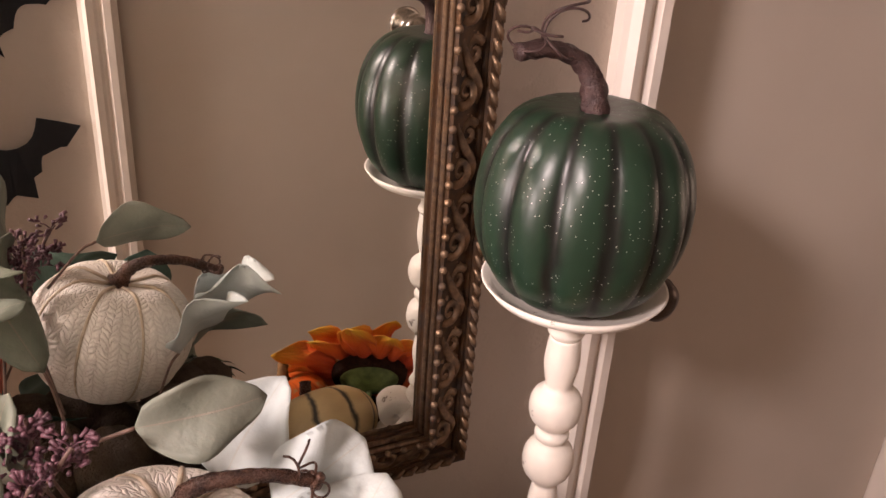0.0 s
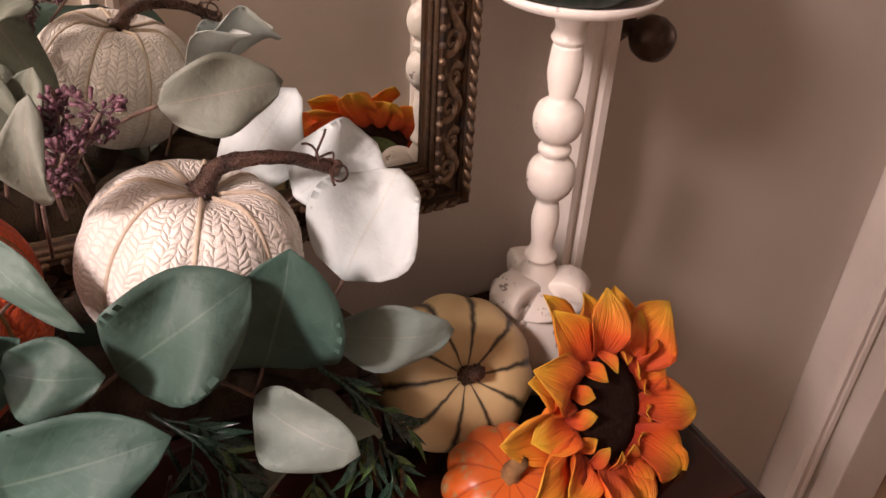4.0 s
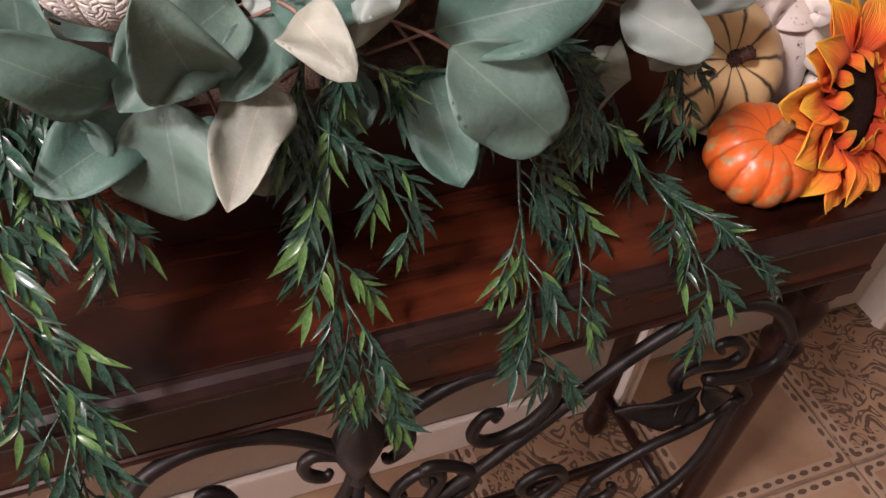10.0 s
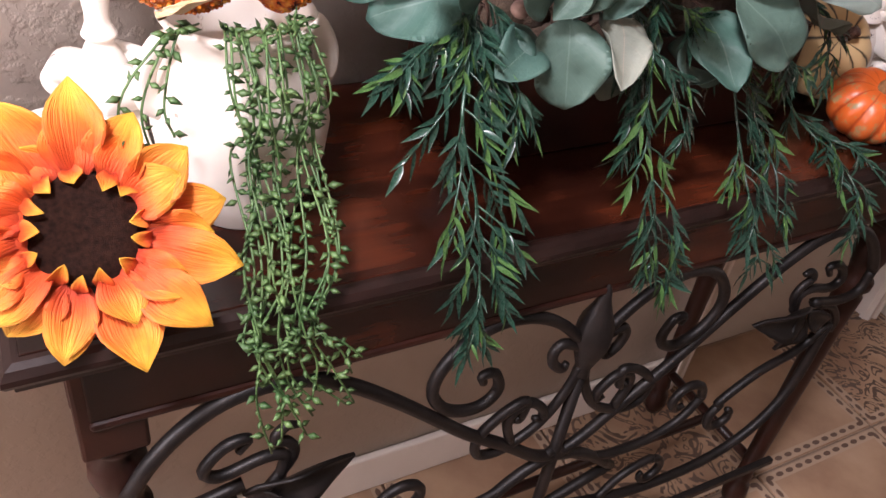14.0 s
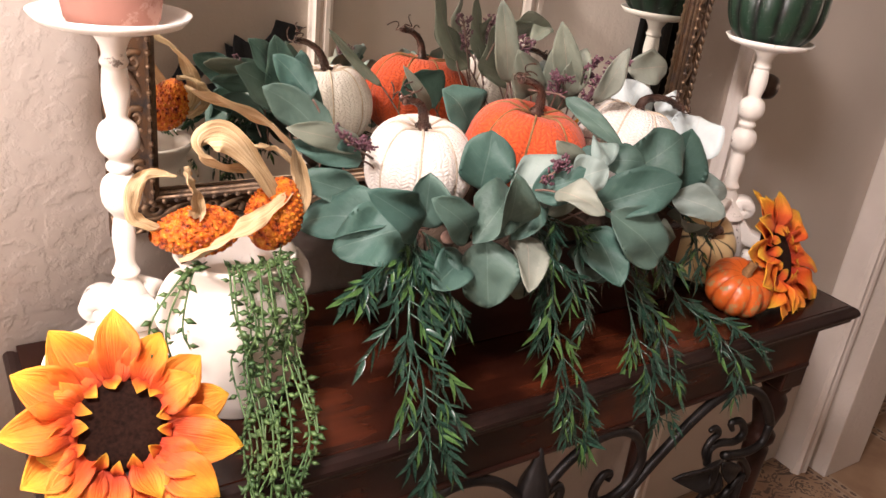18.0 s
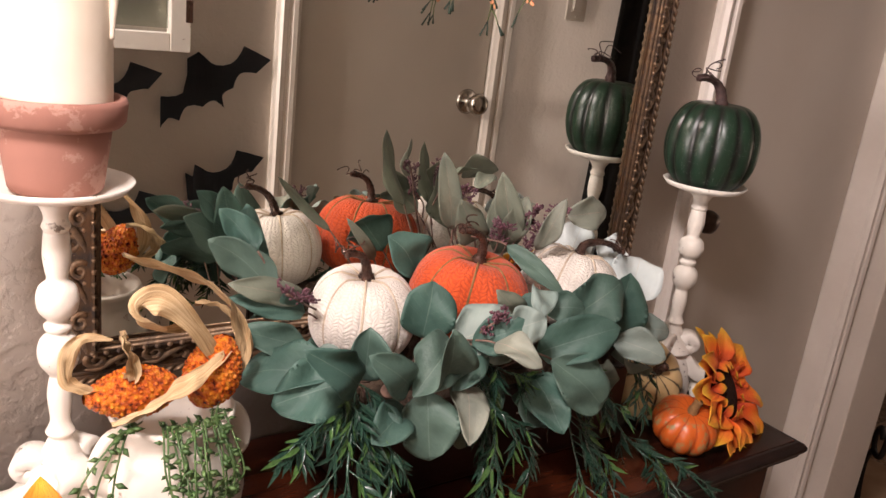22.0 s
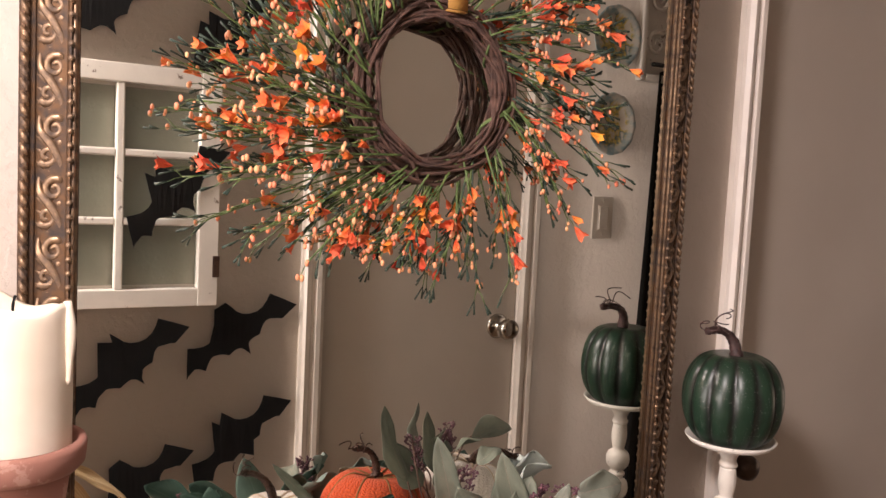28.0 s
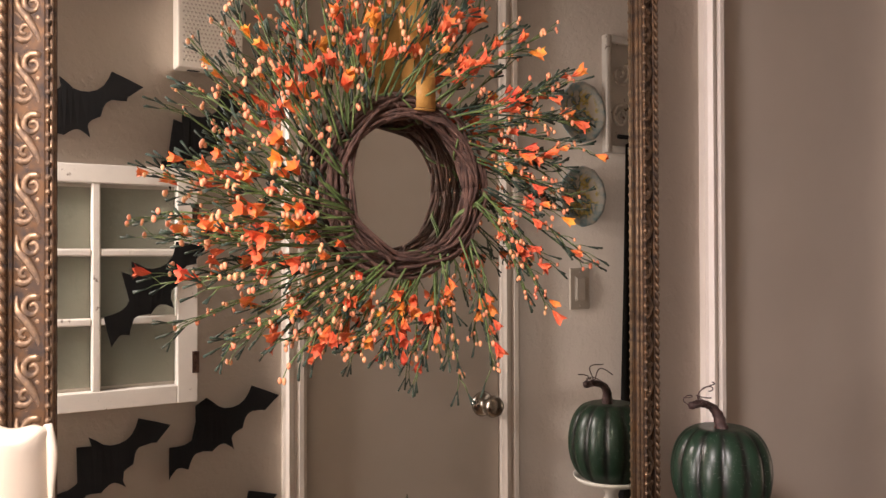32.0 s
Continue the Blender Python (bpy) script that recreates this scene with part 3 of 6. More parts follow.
def door_set(name, x0, x1, y, out, knob_x, label, width=0.064, knob=1.0, metal=None, recess=0.03, knob_z=0.952):
    d = thing(name, label, "door", kind="structure")
    leaf_y = y - recess * out
    part("door_leaf", box(x0 + 0.003, leaf_y - 0.018, 0.008, x1 - 0.003, leaf_y + 0.018, 2.045, 0.002), M_DOOR, d, "plain flush painted door leaf")
    for x, flip in ((x0, True), (x1, False)):
        upright("casing", x + (0.008 if flip else -0.008), y, 0.0, 2.12, out, flip, d, width)
        part("jamb", box(min(x, x + (-0.012 if flip else 0.012)), y - 0.118 * out if out > 0 else y + 0.002, 0, max(x, x + (-0.012 if flip else 0.012)), y - 0.002 if out > 0 else y + 0.118, 2.06), M_TRIM, d)
    part("head_casing", box(x0 - 0.055, y if out > 0 else y - 0.018, 2.053, x1 + 0.055, y + 0.018 if out > 0 else y, 2.118, 0.004), M_TRIM, d)
    f = leaf_y + 0.018 * out
    turn = pose(knob_x, f, knob_z, -90 * out, 0, 0) @ Matrix.Diagonal((knob, knob, 1, 1))
    part("knob_rose", mesh_of("rose", *lathe([(0.0001, 0.0), (0.031, 0.0), (0.032, 0.004), (0.026, 0.009), (0.013, 0.012), (0.011, 0.034), (0.012, 0.036)], 32)), metal or M_STEEL, d, "round metal rose", turn)
    part("door_knob", mesh_of("knob", *lathe([(0.011, 0.034), (0.018, 0.037), (0.026, 0.046), (0.0275, 0.055), (0.024, 0.064), (0.014, 0.0685), (0.0001, 0.0695)], 32)), metal or M_STEEL, d, "tarnished round metal door knob", turn)
    return d


door_set("door_1", 0.226, 0.772, FRONT, 1, 0.716, "closed plain beige flush door with round knob", 0.056, knob_z=0.985)
door_set("door_2", 0.518, 1.056, BACK, -1, 0.561, "closed plain beige flush door beside the mirror", 0.042, 0.72, M_KNOBDARK, 0.063, 0.936)

# the wall's end stands proud beside the second door
structure("pilaster", box(1.108, -0.040, 0, 1.25, BACK, CEIL, 0.003), M_WALL, "plastered wall end beside the door", "wall")
for nm, x0, x1, y0, y1 in (("baseboard", -2.6, 0.474, BACK - 0.012, BACK), ("baseboard", -2.6, 0.174, FRONT, FRONT + 0.012), ("baseboard", 0.826, 3.4, FRONT, FRONT + 0.012)):
    structure(nm, box(x0, y0, 0, x1, y1, 0.08, 0.004), M_TRIM, "painted baseboard along the wall", "baseboard")


# ---- mirror ----
MX0, MX1, MZ0, MZ1 = -0.418, 0.394, 0.812, 1.90      # outer size of the frame


def frame_rail(length, rows):
    """A mitred rail of the frame along x; rows are (out, in) from the outer edge."""
    n = len(rows)
    verts = []
    for end in (0, 1):
        for o, a in rows:
            verts.append(((a if end == 0 else length - a), -o, a))
    faces = [(i, (i + 1) % n, n + (i + 1) % n, n + i) for i in range(n)]
    return verts, [tuple(reversed(f)) for f in faces], None


mirror = thing("wall_mirror", "large wall mirror in an ornate antique gold frame", "mirror", (0, BACK, 0))
PROFILE = [(0.0, 0.0), (0.004, 0.0), (0.007, 0.0015), (0.008, 0.004), (0.007, 0.008), (0.005, 0.0095), (0.006, 0.0105), (0.006, 0.0125), (0.0045, 0.014), (0.0055, 0.0155), (0.0165, 0.037), (0.020, 0.0385), (0.021, 0.040), (0.0195, 0.0415), (0.017, 0.042), (0.017, 0.044), (0.0125, 0.0447), (0.0125, 0.0465), (0.008, 0.0472), (0.0075, 0.049), (0.0, 0.049)]
W, H = MX1 - MX0, MZ1 - MZ0
RAILS = []
for nm, length, m in (("bottom_rail", W, pose(MX0, 0, MZ0)), ("top_rail", W, pose(MX1, 0, MZ1, 0, 180, 0)),
                      ("left_rail", H, pose(MX0, 0, MZ1, 0, 90, 0)), ("right_rail", H, pose(MX1, 0, MZ0, 0, -90, 0))):
    v, f, u = frame_rail(length, PROFILE)
    rail = part(nm, mesh_of(nm, v, f, None, False), M_GOLDDARK, mirror, "dark gold moulded frame rail", m)
    RAILS.append((rail, length))
part("mirror_pane", box(MX0 + 0.044, -0.0065, MZ0 + 0.044, MX1 - 0.044, -0.0030, MZ1 - 0.044), M_MIRROR, mirror, "clear silvered mirror glass")


def scroll(cx, cz, r, turns, start, way, z, thick):
    pts = []
    n = 16
    for i in range(n + 1):
        t = i / n
        a = start + way * turns * 2 * math.pi * t
        rr = r * (1 - 0.82 * t)
        pts.append((cx + rr * math.cos(a), z, cz + rr * math.sin(a)))
    return tube(pts, lambda t: thick * (1 - 0.45 * t), 6)


def frame_ornament():
    """One repeat of the carved band: a leafy S with two curls, about 4.4 cm long, along x; y is out of the frame."""
    bits = [scroll(0.010, 0.022, 0.0085, 1.3, 2.4, 1, -0.0285, 0.0031), scroll(0.030, 0.016, 0.0075, 1.25, 5.4, 1, -0.0265, 0.0029)]
    bits.append(tube(spline([(0.0, -0.023, 0.010), (0.012, -0.0275, 0.011), (0.022, -0.0285, 0.019), (0.034, -0.0285, 0.026), (0.044, -0.027, 0.027)], 4), lambda t: 0.0012 + 0.0022 * math.sin(math.pi * t), 6))
    bits.append(ball((0.020, -0.0275, 0.026), 0.0032))
    loop = [(0.012 + 0.0095 * math.cos(a), -0.0235 - 0.0025 * math.sin(a), 0.0155 + 0.0085 * math.sin(a)) for a in (0.6 + 0.42 * k for k in range(12))]
    bits.append(tube(loop, lambda t: 0.0020 - 0.0010 * abs(2 * t - 1), 6))
    bits.append(ball((0.041, -0.025, 0.018), 0.0026))
    for k in range(4):
        bits.append(tube([(0.006 + 0.009 * k, -0.020, 0.006), (0.009 + 0.009 * k, -0.0245, 0.011), (0.013 + 0.009 * k, -0.026, 0.0145)], lambda t: 0.0024 * (1 - 0.6 * t), 5))
    return joined(bits)


ORN = mesh_of("carved_scroll", *frame_ornament())
ORN.materials.append(M_GOLD)
BEAD = mesh_of("bead", *ball((0, 0, 0), 0.0033, 1.4, 8, 5))
BEAD.materials.append(M_GOLD)
LIP = mesh_of("gold_lip", *tube([(0, 0, 0), (0.5, 0, 0), (1, 0, 0)], 0.0022, 6))
LIP.materials.append(M_GOLD)
LEANING = Matrix(((1, 0, 0, 0), (0, 1, -0.50, 0), (0, 0, 1, 0), (0, 0, 0, 1)))
for rail, length in RAILS:
    n = int((length - 0.06) / 0.054)
    step = (length - 0.06) / n
    for i in range(n):
        part("carved_scroll", ORN, M_GOLD, rail, "", Matrix.Translation((0.03 + i * step, 0.0205, 0.0105)) @ LEANING @ Matrix.Translation((0, -0.0025, 0)) @ Matrix.Diagonal((step / 0.044, 0.88, 1, 1)))
    nb = int((length - 0.076) / 0.0125)
    bits = []
    for i in range(nb + 1):
        bits.append(ball((0.038 + (length - 0.076) * i / nb, -0.0205, 0.0400), 0.0030, 0.9, 8, 5))
    tagged(part("bead_moulding", joined(bits), M_GOLD, rail, "row of gold beads"), kind="stuff")
    nr = int((length - 0.024) / 0.011)
    rope = []
    for i in range(nr):
        x = 0.012 + (length - 0.024) * (i + 0.5) / nr
        rope.append(tube([(x - 0.0062, -0.0070, 0.0016), (x, -0.0088, 0.0044), (x + 0.0062, -0.0070, 0.0076)], lambda t: 0.0011 + 0.0016 * math.sin(math.pi * t), 6))
    tagged(part("rope_moulding", joined(rope), M_GOLD, rail, "gold rope moulding"), kind="stuff")
    for o, a in ((0.0168, 0.0430), (0.0122, 0.0457)):
        part("gold_lip", LIP, M_GOLD, rail, "", Matrix.Translation((a, -o, a)) @ Matrix.Diagonal((length - 2 * a, 1, 1, 1)))


# ---- console table ----
table = thing("console_table", "mahogany console table with dark scrolled iron front", "table")
TX0, TX1, TY0, TY1 = -0.528, 0.494, -0.287, 0.009
part("tabletop", box(TX0 + 0.013, TY0 + 0.013, T - 0.024, TX1 - 0.013, TY1, T, 0.0012), M_WOOD, table, "polished red-brown mahogany top")
RIM = [(0.0, -0.0008), (0.004, -0.0008), (0.009, -0.003), (0.0125, -0.008), (0.013, -0.012), (0.011, -0.016), (0.007, -0.018), (0.006, -0.024), (0.0, -0.024)]


def rim_strip(x0, y0, x1, y1, out):
    """A moulded edge strip from one corner to the next, mitred."""
    a, b, o = Vector((x0, y0, T)), Vector((x1, y1, T)), Vector(out)
    d = (b - a).normalized()
    verts = []
    for p, s in ((a, -1), (b, 1)):
        for w, z in RIM:
            verts.append(p + o * w + d * (s * w) + Vector((0, 0, z)))
    n = len(RIM)
    faces = [(i, (i + 1) % n, n + (i + 1) % n, n + i) for i in range(n)] + [tuple(range(n - 1, -1, -1)), tuple(range(n, 2 * n))]
    return mesh_of("edge", verts, faces, None, False)


ix0, ix1, iy0 = TX0 + 0.013, TX1 - 0.013, TY0 + 0.013
part("front_edge", rim_strip(ix0, iy0, ix1, iy0, (0, -1, 0)), M_EDGE, table, "worn dark moulded edge")
part("side_edge", rim_strip(ix1, iy0, ix1, TY1 - 0.013, (1, 0, 0)), M_EDGE, table, "worn dark moulded edge")
part("side_edge", rim_strip(ix0, TY1 - 0.013, ix0, iy0, (-1, 0, 0)), M_EDGE, table, "worn dark moulded edge")
part("front_apron", box(ix0 + 0.03, iy0 + 0.012, T - 0.092, ix1 - 0.03, iy0 + 0.030, T - 0.024, 0.002), M_WOOD, table, "red-brown front apron")
part("apron_bead", box(ix0 + 0.03, iy0 + 0.009, T - 0.098, ix1 - 0.03, iy0 + 0.028, T - 0.090, 0.003), M_DARKWOOD, table)
part("back_apron", box(ix0 + 0.03, TY1 - 0.03, T - 0.092, ix1 - 0.03, TY1 - 0.012, T - 0.024, 0.002), M_DARKWOOD, table)
for x in (ix0 + 0.020, ix1 - 0.038):
    part("side_apron", box(x, iy0 + 0.03, T - 0.092, x + 0.018, TY1 - 0.04, T - 0.024, 0.002), M_DARKWOOD, table)
LEG = [(0.0001, 0.0), (0.012, 0.0), (0.017, 0.012), (0.020, 0.028), (0.017, 0.046), (0.011, 0.056), (0.014, 0.064), (0.0125, 0.072), (0.0145, 0.25), (0.017, 0.40), (0.019, 0.455), (0.015, 0.462), (0.022, 0.472), (0.022, 0.482), (0.015, 0.490), (0.018, 0.505), (0.0235, 0.528), (0.022, 0.545), (0.016, 0.556), (0.022, 0.566), (0.022, 0.572), (0.0001, 0.574)]
LEGME = mesh_of("turned_leg", *lathe(LEG, 28))
LEGME.materials.append(M_DARKWOOD)
LEGXY = [(ix0 + 0.045, iy0 + 0.037), (ix1 - 0.050, iy0 + 0.037), (ix0 + 0.045, TY1 - 0.04), (ix1 - 0.050, TY1 - 0.04)]
for x, y in LEGXY:
    leg = part("leg", LEGME, M_DARKWOOD, table, "dark turned wooden leg", pose(x, y, 0))
    part("leg_block", box(-0.024, -0.024, 0.572, 0.024, 0.024, T - 0.024, 0.003), M_DARKWOOD, leg)
for x in (LEGXY[0][0], LEGXY[1][0]):
    part("stretcher", tube([(x, LEGXY[0][1], 0.10), (x, -0.14, 0.10), (x, LEGXY[2][1], 0.10)], 0.008, 10), M_DARKWOOD, table)
part("long_stretcher", tube([(LEGXY[0][0], -0.14, 0.10), (0, -0.14, 0.10), (LEGXY[1][0], -0.14, 0.10)], 0.008, 10), M_DARKWOOD, table)

# the iron front: one half is drawn, the other is its mirror image about the middle
IY, MID = -0.262, -0.032


def curl(cx, cz, r, a0, a1, shrink=0.25, n=14):
    return [(cx + r * (1 - (1 - shrink) * i / n) * math.cos(math.radians(a0 + (a1 - a0) * i / n)), cz + r * (1 - (1 - shrink) * i / n) * math.sin(math.radians(a0 + (a1 - a0) * i / n))) for i in range(n + 1)]


def iron_bar(pts, r=0.0062, taper=0.35):
    for side in (1, -1):
        line = spline([(MID + side * x, IY, z) for x, z in pts], 4)
        part("iron_scroll", tube(line, lambda t: r * (1 - taper * max(0, t - 0.75) * 4), 8), M_IRON, table, "dark wrought iron scroll")
    # x runs from the middle of the front


# the long bar: an arch by the leg, then down past the middle
iron_bar([(0.437, 0.522), (0.415, 0.557), (0.386, 0.586), (0.351, 0.604), (0.305, 0.605), (0.261, 0.583), (0.215, 0.545), (0.17, 0.502), (0.126, 0.459), (0.072, 0.416), (0.023, 0.375), (-0.04, 0.352), (-0.1, 0.3)], 0.0070, 0)
iron_bar([(0.437, 0.522), (0.432, 0.489), (0.399, 0.482), (0.347, 0.493)], 0.0062, 0)
iron_bar([(0.315, 0.489), (0.311, 0.514), (0.33, 0.52), (0.365, 0.512), (0.379, 0.525), (0.362, 0.547), (0.342, 0.55), (0.35, 0.536)], 0.0056)
iron_bar([(0.327, 0.475), (0.304, 0.51), (0.307, 0.529), (0.32, 0.539), (0.311, 0.551), (0.3, 0.549)], 0.0050)
iron_bar([(0.356, 0.487), (0.392, 0.473), (0.417, 0.444), (0.421, 0.422)], 0.0052)
# the great scroll that springs from the bud, and the small ones under it
iron_bar([(-0.0, 0.53), (0.018, 0.555), (0.049, 0.585), (0.083, 0.602), (0.119, 0.604), (0.151, 0.589), (0.171, 0.561), (0.174, 0.535), (0.159, 0.51), (0.135, 0.497), (0.113, 0.499), (0.101, 0.516), (0.109, 0.539), (0.123, 0.54), (0.12, 0.53)], 0.0062, 0.3)
iron_bar([(-0.002, 0.53), (0.019, 0.545), (0.036, 0.552), (0.044, 0.542), (0.04, 0.526), (0.027, 0.515), (0.023, 0.522)], 0.0056)
iron_bar([(0.071, 0.459), (0.064, 0.457), (0.061, 0.481), (0.085, 0.473), (0.11, 0.447), (0.108, 0.419), (0.082, 0.411), (0.047, 0.427), (0.025, 0.451), (0.009, 0.485), (0.003, 0.513)], 0.0056, 0)
iron_bar([(0.068, 0.421), (0.078, 0.453), (0.072, 0.472), (0.053, 0.475), (0.036, 0.458), (0.034, 0.443), (0.045, 0.448)], 0.0056)
# the lower half
iron_bar([(0.0, 0.38), (0.06, 0.335), (0.13, 0.322), (0.19, 0.340), (0.215, 0.372)] + curl(0.186, 0.382, 0.030, 0, 290, 0.35, 10), 0.0058)
iron_bar([(0.405, 0.44), (0.37, 0.405), (0.31, 0.385), (0.26, 0.350)] + curl(0.278, 0.317, 0.030, 120, 420, 0.3), 0.0060)
iron_bar([(-0.10, 0.300), (0.05, 0.245), (0.16, 0.215), (0.28, 0.215), (0.36, 0.25), (0.402, 0.32), (0.405, 0.44)], 0.0070, 0)
iron_bar([(0.10, 0.228), (0.13, 0.262), (0.17, 0.276)] + curl(0.176, 0.248, 0.026, 90, -200, 0.35, 10), 0.0056)
part("iron_rail", box(LEGXY[0][0], IY + 0.004, 0.606, LEGXY[1][0], IY + 0.014, 0.614, 0.002), M_IRON, table, "flat iron top rail")
part("iron_rail", box(LEGXY[0][0], IY - 0.005, 0.128, LEGXY[1][0], IY + 0.005, 0.14, 0.002), M_IRON, table, "flat iron bottom rail")


def iron_leaf(x, z, dx, dz, w):
    v = blade((x, IY, z), (x + dx, IY - 0.004, z + dz), w, (0, -1, 0), 0.05, 0.5, 0.4, 8, 4, 0.08, 3, 0.004, 1.4)
    part("iron_leaf", v, M_IRON, table, "cast iron leaf")


part("iron_spear", lathe([(0.0001, 0.0), (0.010, 0.005), (0.008, 0.015), (0.013, 0.03), (0.021, 0.055), (0.020, 0.07), (0.012, 0.09), (0.007, 0.105), (0.0045, 0.118), (0.0001, 0.124)], 12, lambda a, k: 1 + 0.12 * math.cos(4 * a)), M_IRON, table, "cast iron bud at the middle", pose(MID, IY, 0.495))
for side in (1, -1):
    iron_leaf(MID + side * 0.348, 0.477, -side * 0.101, 0.011, 0.044)
    iron_leaf(MID + side * 0.338, 0.477, -side * 0.026, -0.050, 0.034)
    iron_leaf(MID + side * 0.353, 0.477, side * 0.034, -0.036, 0.028)
part("iron_drop", tube([(MID, IY, 0.13), (MID, IY, 0.3), (MID, IY, 0.5)], 0.0068, 8), M_IRON, table)


# ---- pumpkins ----
def pumpkin_rows(r, h, n=22, dent=0.16, full=0.78):
    """Profile from the hollow underneath, round the side, to the hollow at the stem."""
    rows = []
    for k in range(n + 1):
        a = math.pi * (0.04 + 0.92 * k / n)
        rr = r * math.sin(a) ** full
        z = h * 0.5 * (1 - math.cos(a))
        pull = dent * h * math.exp(-(rr / (0.34 * r)) ** 2)
        rows.append((max(0.0005, rr), z - pull if k > n / 2 else z + pull * 0.6))
    rows[0], rows[-1] = (0.0005, rows[0][1]), (0.0005, rows[-1][1])
    return rows


def lobed(lobes, depth, power=0.5):
    def shape(a, k):
        s = abs(math.sin(lobes * a / 2))
        return 1 - depth * (1 - s ** power) * math.sin(math.pi * k) ** 0.4
    return shape


def cord_on(r, h, rows, angle, depth):
    pts = []
    for rr, z in rows[2:]:
        q = rr * (1 - depth * 0.92)
        pts.append((q * math.cos(angle), q * math.sin(angle), z + 0.0006))
    return pts


def stem_data(points, r0, r1):
    return tube(spline(points, 6), lambda t: r0 + (r1 - r0) * min(1, t * 1.6) if t > 0.06 else r0 * 1.5, 14, 6, 5)


def curl_wire(p, size, seed, turns=1.4, r=0.0008):
    rnd = random.Random(seed)
    pts = []
    a0 = rnd.uniform(0, 6.28)
    d = Vector((rnd.uniform(-1, 1), rnd.uniform(-1, 1), rnd.uniform(0.1, 1))).normalized()
    s = d.orthogonal().normalized()
    w = d.cross(s)
    for i in range(22):
        t = i / 21
        a = a0 + turns * 6.28 * t
        pts.append(Vector(p) + d * (size * 1.3 * t) + (s * math.cos(a) + w * math.sin(a) - s * math.cos(a0) - w * math.sin(a0)) * size * 0.45 * (0.3 + t))
    return tube(pts, r, 5)


def knit_pumpkin(place, r, h, mat, cord, label, stem_pts, turn, tilt=(0, 0), seed=1, lobes=8):
    p = thing("knit_pumpkin", label, "pumpkin", place, "knitted pumpkins")
    p.matrix_basis = pose(*place, tilt[0], tilt[1], turn)
    rows = pumpkin_rows(r, h)
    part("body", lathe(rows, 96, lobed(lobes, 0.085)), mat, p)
    for k in range(lobes):
        part("cord", tube(cord_on(r, h, rows, 2 * math.pi * k / lobes, 0.085), 0.0014, 7, 2, 60), cord, p, "twisted cord along the seam")
    zt = rows[-3][1]
    st = part("stem", stem_data([(0, 0, zt - 0.004)] + [(x, y, zt + z) for x, y, z in stem_pts], 0.0058, 0.0036), M_STEM, p, "glossy dark brown twisted stem")
    tip = Vector(stem_pts[-1]) + Vector((0, 0, zt))
    part("tip_knot", joined([ball(tip + Vector((0.002 * math.cos(i * 2), 0.003 * math.sin(i * 2), 0.002 * (i % 2))), 0.0035) for i in range(4)] + [curl_wire(tip, 0.013, seed * 7 + i) for i in range(3)]), M_STEM, st)
    return p


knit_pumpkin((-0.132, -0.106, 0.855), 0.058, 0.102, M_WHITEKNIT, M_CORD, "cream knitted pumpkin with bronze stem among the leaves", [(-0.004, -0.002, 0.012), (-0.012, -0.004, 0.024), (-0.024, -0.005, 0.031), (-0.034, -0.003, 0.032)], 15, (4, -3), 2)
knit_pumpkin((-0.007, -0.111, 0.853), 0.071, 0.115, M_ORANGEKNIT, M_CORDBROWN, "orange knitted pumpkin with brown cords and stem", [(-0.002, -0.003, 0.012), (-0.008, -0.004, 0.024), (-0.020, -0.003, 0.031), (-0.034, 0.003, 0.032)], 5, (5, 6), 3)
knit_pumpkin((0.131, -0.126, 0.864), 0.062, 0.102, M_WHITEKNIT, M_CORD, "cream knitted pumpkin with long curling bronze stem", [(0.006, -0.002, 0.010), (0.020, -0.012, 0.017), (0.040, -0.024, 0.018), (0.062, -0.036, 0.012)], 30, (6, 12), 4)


# ---- candlesticks ----
STICK = [(0.0001, 0.0), (0.030, 0.0), (0.032, 0.004), (0.024, 0.016), (0.0135, 0.034), (0.0105, 0.040), (0.0135, 0.044), (0.0115, 0.048), (0.0090, 0.056), (0.0112, 0.076), (0.0095, 0.090), (0.0090, 0.095), (0.0165, 0.104), (0.0190, 0.1145), (0.0165, 0.125), (0.0095, 0.131), (0.0120, 0.134), (0.0125, 0.138), (0.0095, 0.142), (0.0165, 0.149), (0.0190, 0.159), (0.0165, 0.169), (0.0095, 0.175), (0.0105, 0.182), (0.0125, 0.195), (0.0110, 0.212), (0.0105, 0.214), (0.0128, 0.218), (0.0105, 0.223), (0.0120, 0.230), (0.0190, 0.240), (0.0260, 0.245), (0.0001, 0.246)]


def carved(line, half, thick):
    """A scroll cut from a board: a band along a line in the xz plane, thick across y, with eased edges."""
    verts, faces = [], []
    n = len(line)
    for i, (x, z) in enumerate(line):
        p, q = line[max(0, i - 1)], line[min(n - 1, i + 1)]
        d = Vector((q[0] - p[0], q[1] - p[1])).normalized()
        w = half(i / (n - 1))
        e = 0.002
        for a, y in ((w, thick - e), (w - e, thick), (e - w, thick), (-w, thick - e), (-w, e - thick), (e - w, -thick), (w - e, -thick), (w, e - thick)):
            verts.append((x - d.y * a, y, z + d.x * a))
    for i in range(n - 1):
        for k in range(8):
            faces.append((8 * i + k, 8 * i + (k + 1) % 8, 8 * i + 8 + (k + 1) % 8, 8 * i + 8 + k))
    faces.append(tuple(range(7, -1, -1)))
    faces.append(tuple(range(8 * n - 8, 8 * n)))
    return verts, faces, None


